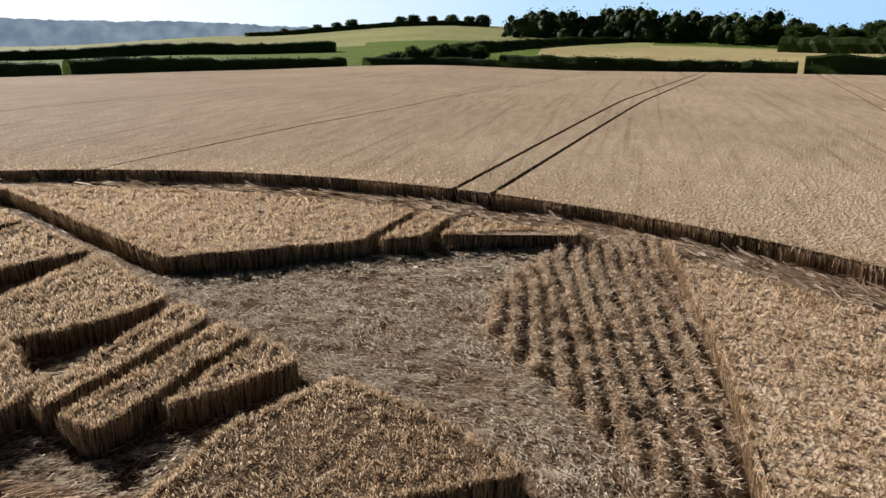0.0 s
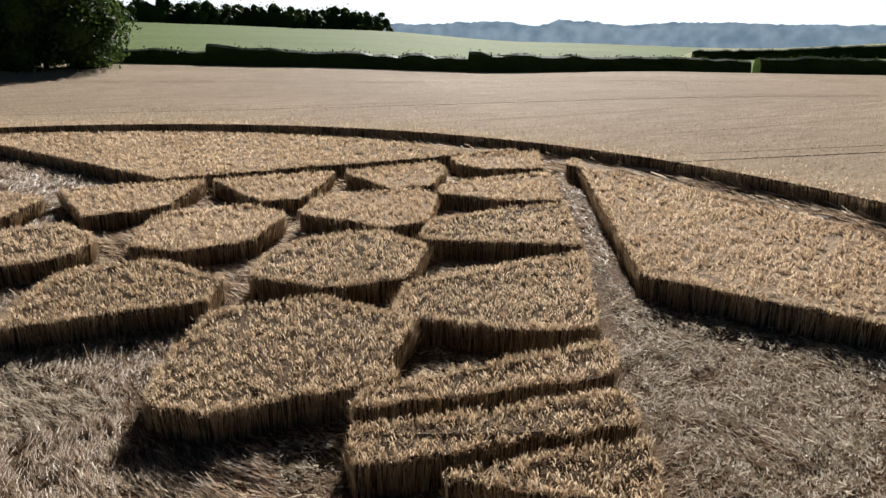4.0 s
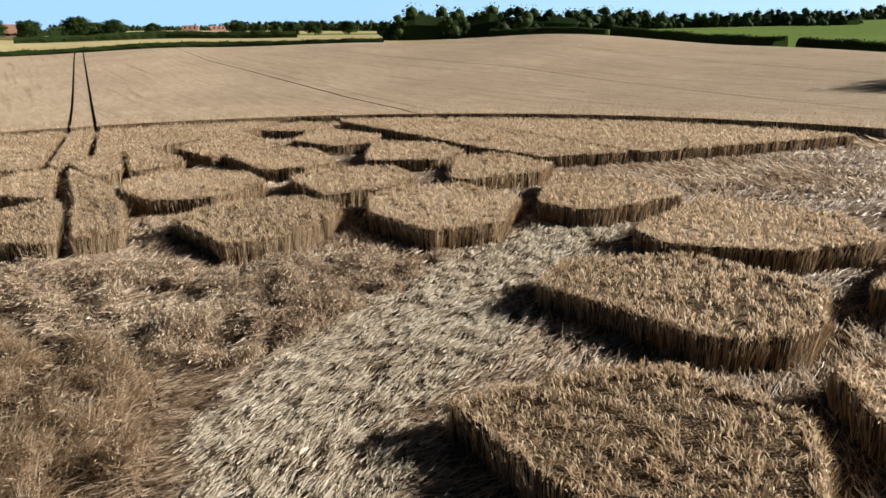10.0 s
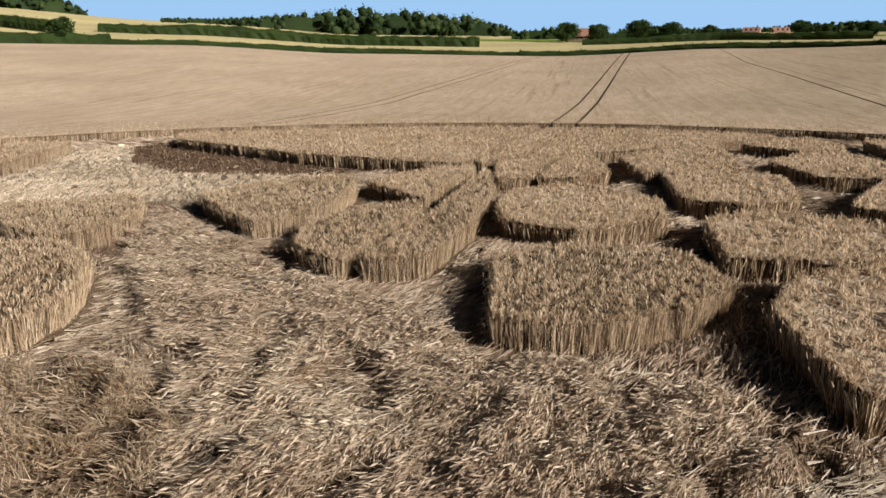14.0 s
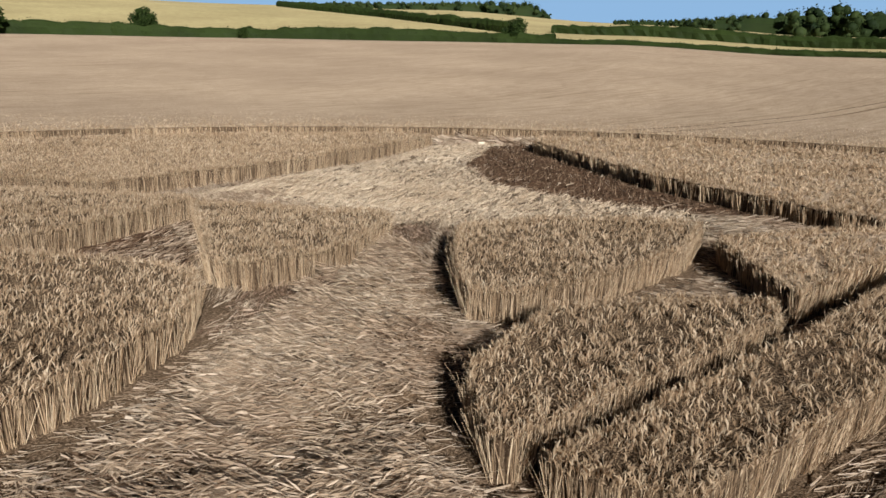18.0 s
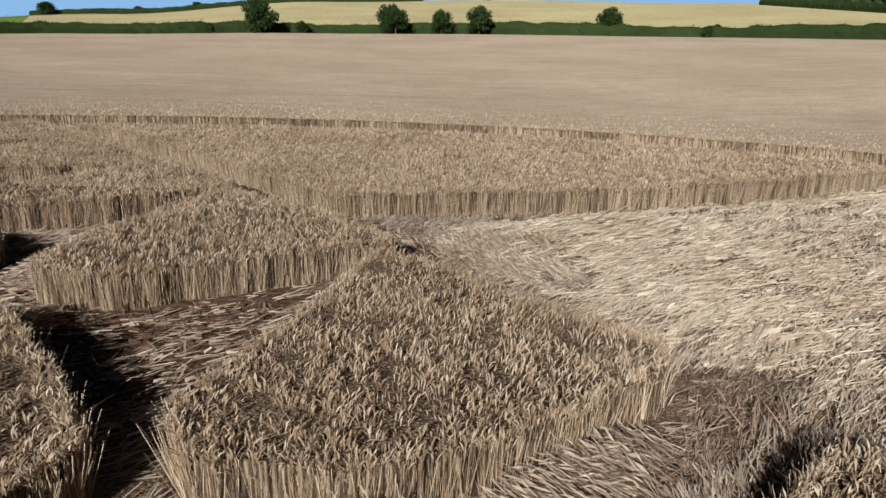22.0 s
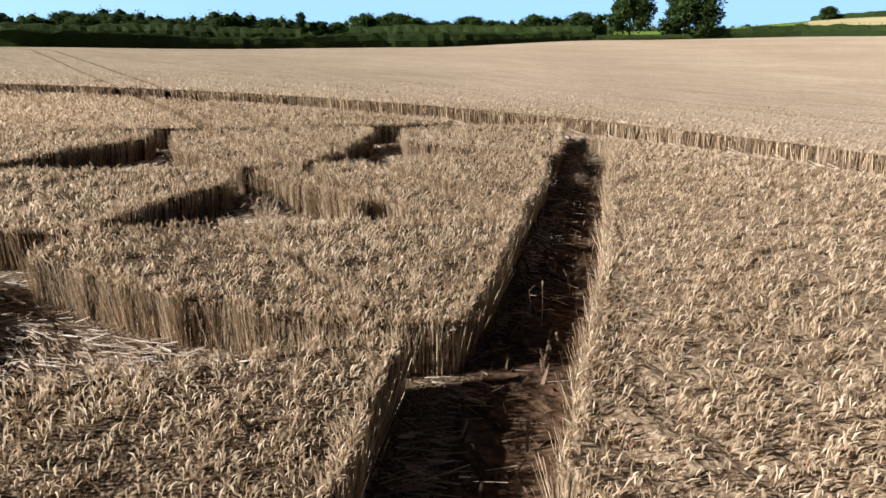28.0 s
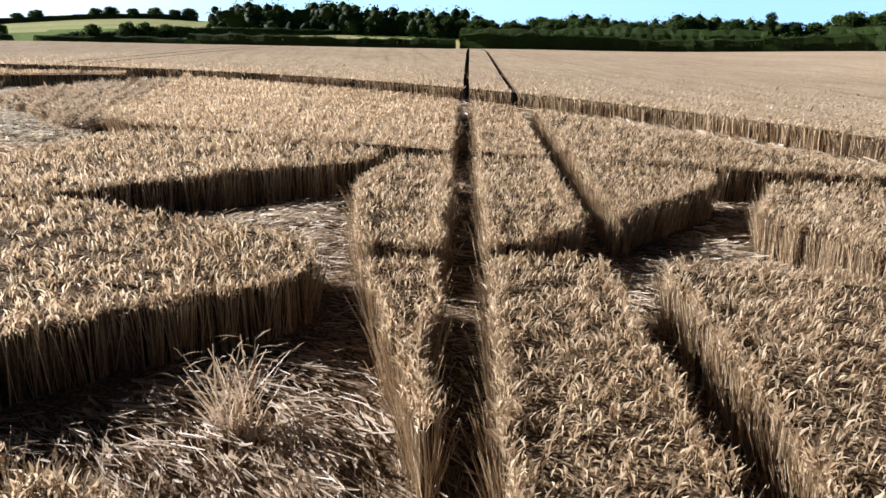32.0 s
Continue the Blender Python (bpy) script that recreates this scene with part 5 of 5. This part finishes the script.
def wood(tops, d0, depth, label, mat=None, spacing=0.29):
    """A far wood as one uneven mass of crowns; tops: azimuth and height of the tree line at 300 m."""
    mat = mat or DARKWOOD
    az_, top = np.array(tops, float).T
    span = radians(az_[-1] - az_[0]) * d0
    xs, cores = [], []
    u = 0.0
    while u < span:
        a = az_[0] + math.degrees(u / d0)
        d = d0 + rng.uniform(0, depth)
        x, y = polar(a, d)
        g = float(ground_z(x, y))
        hg = max(2.5, 3 + (float(np.interp(a, az_, top)) - 3) * d / 300 - g) * rng.uniform(0.84, 1.04)
        w = hg * rng.uniform(0.36, 0.55)
        for lump in range(5):
            k = 0.12 + 0.17 * lump
            c = np.array([x, y, g]) + np.array([rng.normal(0, w * 0.5), rng.normal(0, w * 0.5), hg * k])
            rr = w * (0.85 - 0.06 * lump) * rng.uniform(0.8, 1.15)
            q = rng.normal(0, 1, (26, 3))
            q /= np.linalg.norm(q, axis=1)[:, None]
            q *= (rr * rng.uniform(0.75, 1.14, 26))[:, None]
            xs.append(np.concatenate([c + q, np.full((26, 1), hg)], 1))
            cores.append((*c, rr * 0.8))
        u += hg * spacing * rng.uniform(0.6, 1.4)
    q = np.concatenate(xs)
    ob = tagged(new("woodland", pieces("woodland", lumps(np.array(cores), rng), LUMP, mat)), label, "wood", kind="stuff")
    t = np.linspace(az_[0], az_[-1], max(6, int(span / 2.5)))
    px, py = PX + (d0 + depth * 0.4) * np.cos(np.radians(t)), PY + (d0 + depth * 0.4) * np.sin(np.radians(t))
    gz = ground_z(px, py)
    hz = np.maximum(2, 3 + (np.interp(t, az_, top) - 3) * d0 / 300 - gz) * (0.74 + 0.06 * np.sin(t * 9) + rng.uniform(-0.1, 0.1, len(t)))
    rows4 = [np.stack([px + w * np.cos(np.radians(t)), py + w * np.sin(np.radians(t)), gz + hz * k], -1) for w, k in ((-3, -0.1), (-2.2, 0.6), (0, 1.0), (2.2, 0.6), (3, -0.1))]
    child("undergrowth", grid_mesh("undergrowth", np.array(rows4)[:, ::-1], mat), ob)
    child("leaves", pieces("leaves", leaf_quads(q[:, 0], q[:, 1], q[:, 2], 0.10 * q[:, 3]), ONE, mat), ob, kind="stuff")
    return ob


wood([(349, 15), (351, 17.1), (353, 17.5), (359.4, 19.5), (363.8, 19.2), (368, 18.8), (369.2, 15)], 285, 50, "tall dark wood on the rise behind the fields")
wood([(72.6, 16), (73, 18.5), (79, 19), (91, 21.5), (104, 20), (114, 18.4), (117, 16)], 440, 60, "dark wood along the far side of the meadow")
wood([(116.5, 15.6), (120, 17), (127, 15.7), (129.4, 15.9), (133, 18.2), (136, 18)], 300, 40, "belt of trees beyond the meadow")
wood([(135, 18), (137, 19.5), (147.5, 20.2), (149, 18), (150.6, 13)], 180, 36, "tall dark wood at the corner of the wheat field")
wood([(150, 12), (157, 12.1), (163, 11.4), (166, 9.6), (169.7, 9.2), (173, 10.6), (176, 9.5)], 430, 50, "trees round the far village")
wood([(171.5, 9.2), (173, 10.6), (176, 8), (178.7, 10.0), (181, 10.4), (184, 8.6)], 335, 30, "trees round the far houses", TREE)
wood([(184, 8.8), (186.3, 13.7), (190.4, 16.2), (195.3, 17.8), (200, 16.5), (204, 13.9), (208.7, 12.3), (211, 11.0)], 385, 60, "wood on the low hill beyond pale fields")
wood([(216.2, 15), (217.6, 19.5), (220, 19.8), (226, 19.2), (233.6, 18.8)], 426, 24, "belt of trees along the hill's skyline")
wood([(303, 12), (303.8, 13.5), (307, 12.8), (311.5, 10.2), (313.5, 11.5), (316.4, 10), (319, 13.2), (322, 13.6), (323.6, 10)], 280, 30, "belt of trees in the valley behind the wheat", TREE)
wood([(325, 9), (327, 11), (329, 12), (333, 14.2), (336, 11.5), (338.7, 13.4), (342, 14), (346, 11), (349, 14)], 290, 40, "dark trees between the valley and the wood")
wood([(286, 9.6), (291, 9.2), (303, 8.6), (325, 8.4), (345, 8.2)], 800, 120, "low distant woods on the horizon")


# ---------------------------------------------------------------- far houses and the parked car
def box(bm, x0, y0, z0, x1, y1, z1):
    bmesh.ops.create_cube(bm, size=1, matrix=Matrix.LocRotScale(((x0 + x1) / 2, (y0 + y1) / 2, (z0 + z1) / 2), None, (x1 - x0, y1 - y0, z1 - z0)))


def house(a, d, w, dp, hw, turn, wall, label):
    x, y = polar(a, d)
    ob = tagged(new("house"), label, "house", "far houses")
    bm = bmesh.new()
    box(bm, -w / 2, -dp / 2, -0.5, w / 2, dp / 2, hw)
    part("wall", bm, wall, ob)
    bm = bmesh.new()
    e, k = 0.4, dp * 0.42
    pts = [(-w / 2 - e, -dp / 2 - e, hw - 0.1), (w / 2 + e, -dp / 2 - e, hw - 0.1), (w / 2 + e, dp / 2 + e, hw - 0.1), (-w / 2 - e, dp / 2 + e, hw - 0.1), (-w / 2 - e, 0, hw + k), (w / 2 + e, 0, hw + k)]
    v = [bm.verts.new(p) for p in pts]
    for f in ((0, 1, 5, 4), (2, 3, 4, 5), (0, 4, 3), (1, 2, 5), (3, 2, 1, 0)):
        bm.faces.new([v[i] for i in f])
    roof = part("roof", bm, TILE_RED, ob, "red tiled pitched roof")
    bm = bmesh.new()
    box(bm, w * 0.28, -0.5, hw + k * 0.4, w * 0.28 + 0.9, 0.5, hw + k + 1.0)
    part("chimney", bm, BRICK, roof)
    for i in range(3):
        for lv in range(2):
            bm = bmesh.new()
            xx, zz = -w * 0.32 + i * w * 0.32, 0.9 + lv * 2.4
            box(bm, xx - 0.5, -dp / 2 - 0.05, zz, xx + 0.5, -dp / 2 + 0.05, zz + 1.1)
            part("window", bm, GLASS, ob)
    ob.location, ob.rotation_euler = (x, y, float(ground_z(x, y)) - 2.4), (0, 0, radians(turn))


house(178.3, 318, 13, 8, 4.2, 80, BRICK, "brick house with a red tiled roof among trees")
house(166.5, 428, 8, 6, 2.6, 70, BRICK, "brick house with a red roof among far trees")
house(164.6, 430, 8, 6, 2.4, 95, BRICK, "low brick house at the edge of the far village")


def car(x, y, turn):
    ob = tagged(new("car"), "white car parked on the lane behind the hedge", "car")
    bm = bmesh.new()
    box(bm, -2.1, -0.85, 0.35, 2.1, 0.85, 0.95)
    bmesh.ops.bevel(bm, geom=bm.edges[:], offset=0.12, segments=2, affect="EDGES")
    part("body", bm, WHITE, ob)
    bm = bmesh.new()
    box(bm, -1.3, -0.75, 0.93, 1.0, 0.75, 1.45)
    bmesh.ops.bevel(bm, geom=bm.edges[:], offset=0.18, segments=2, affect="EDGES")
    part("cabin", bm, GLASS, ob, "dark car windows")
    bm = bmesh.new()
    box(bm, -1.1, -0.7, 1.44, 0.8, 0.7, 1.5)
    part("roof", bm, WHITE, ob)
    for sx in (-1.3, 1.3):
        for sy in (-0.8, 0.8):
            bm = bmesh.new()
            bmesh.ops.create_cone(bm, cap_ends=True, segments=14, radius1=0.33, radius2=0.33, depth=0.2, matrix=Matrix.Translation((sx, sy, 0.33)) @ Matrix.Rotation(radians(90), 4, "X"))
            part("wheel", bm, RUBBER, ob)
    ob.location, ob.rotation_euler = (x, y, float(ground_z(x, y)) + 1.3), (0, 0, radians(turn))


CARX, CARY = polar(253.5, 186)
car(CARX, CARY, 165)
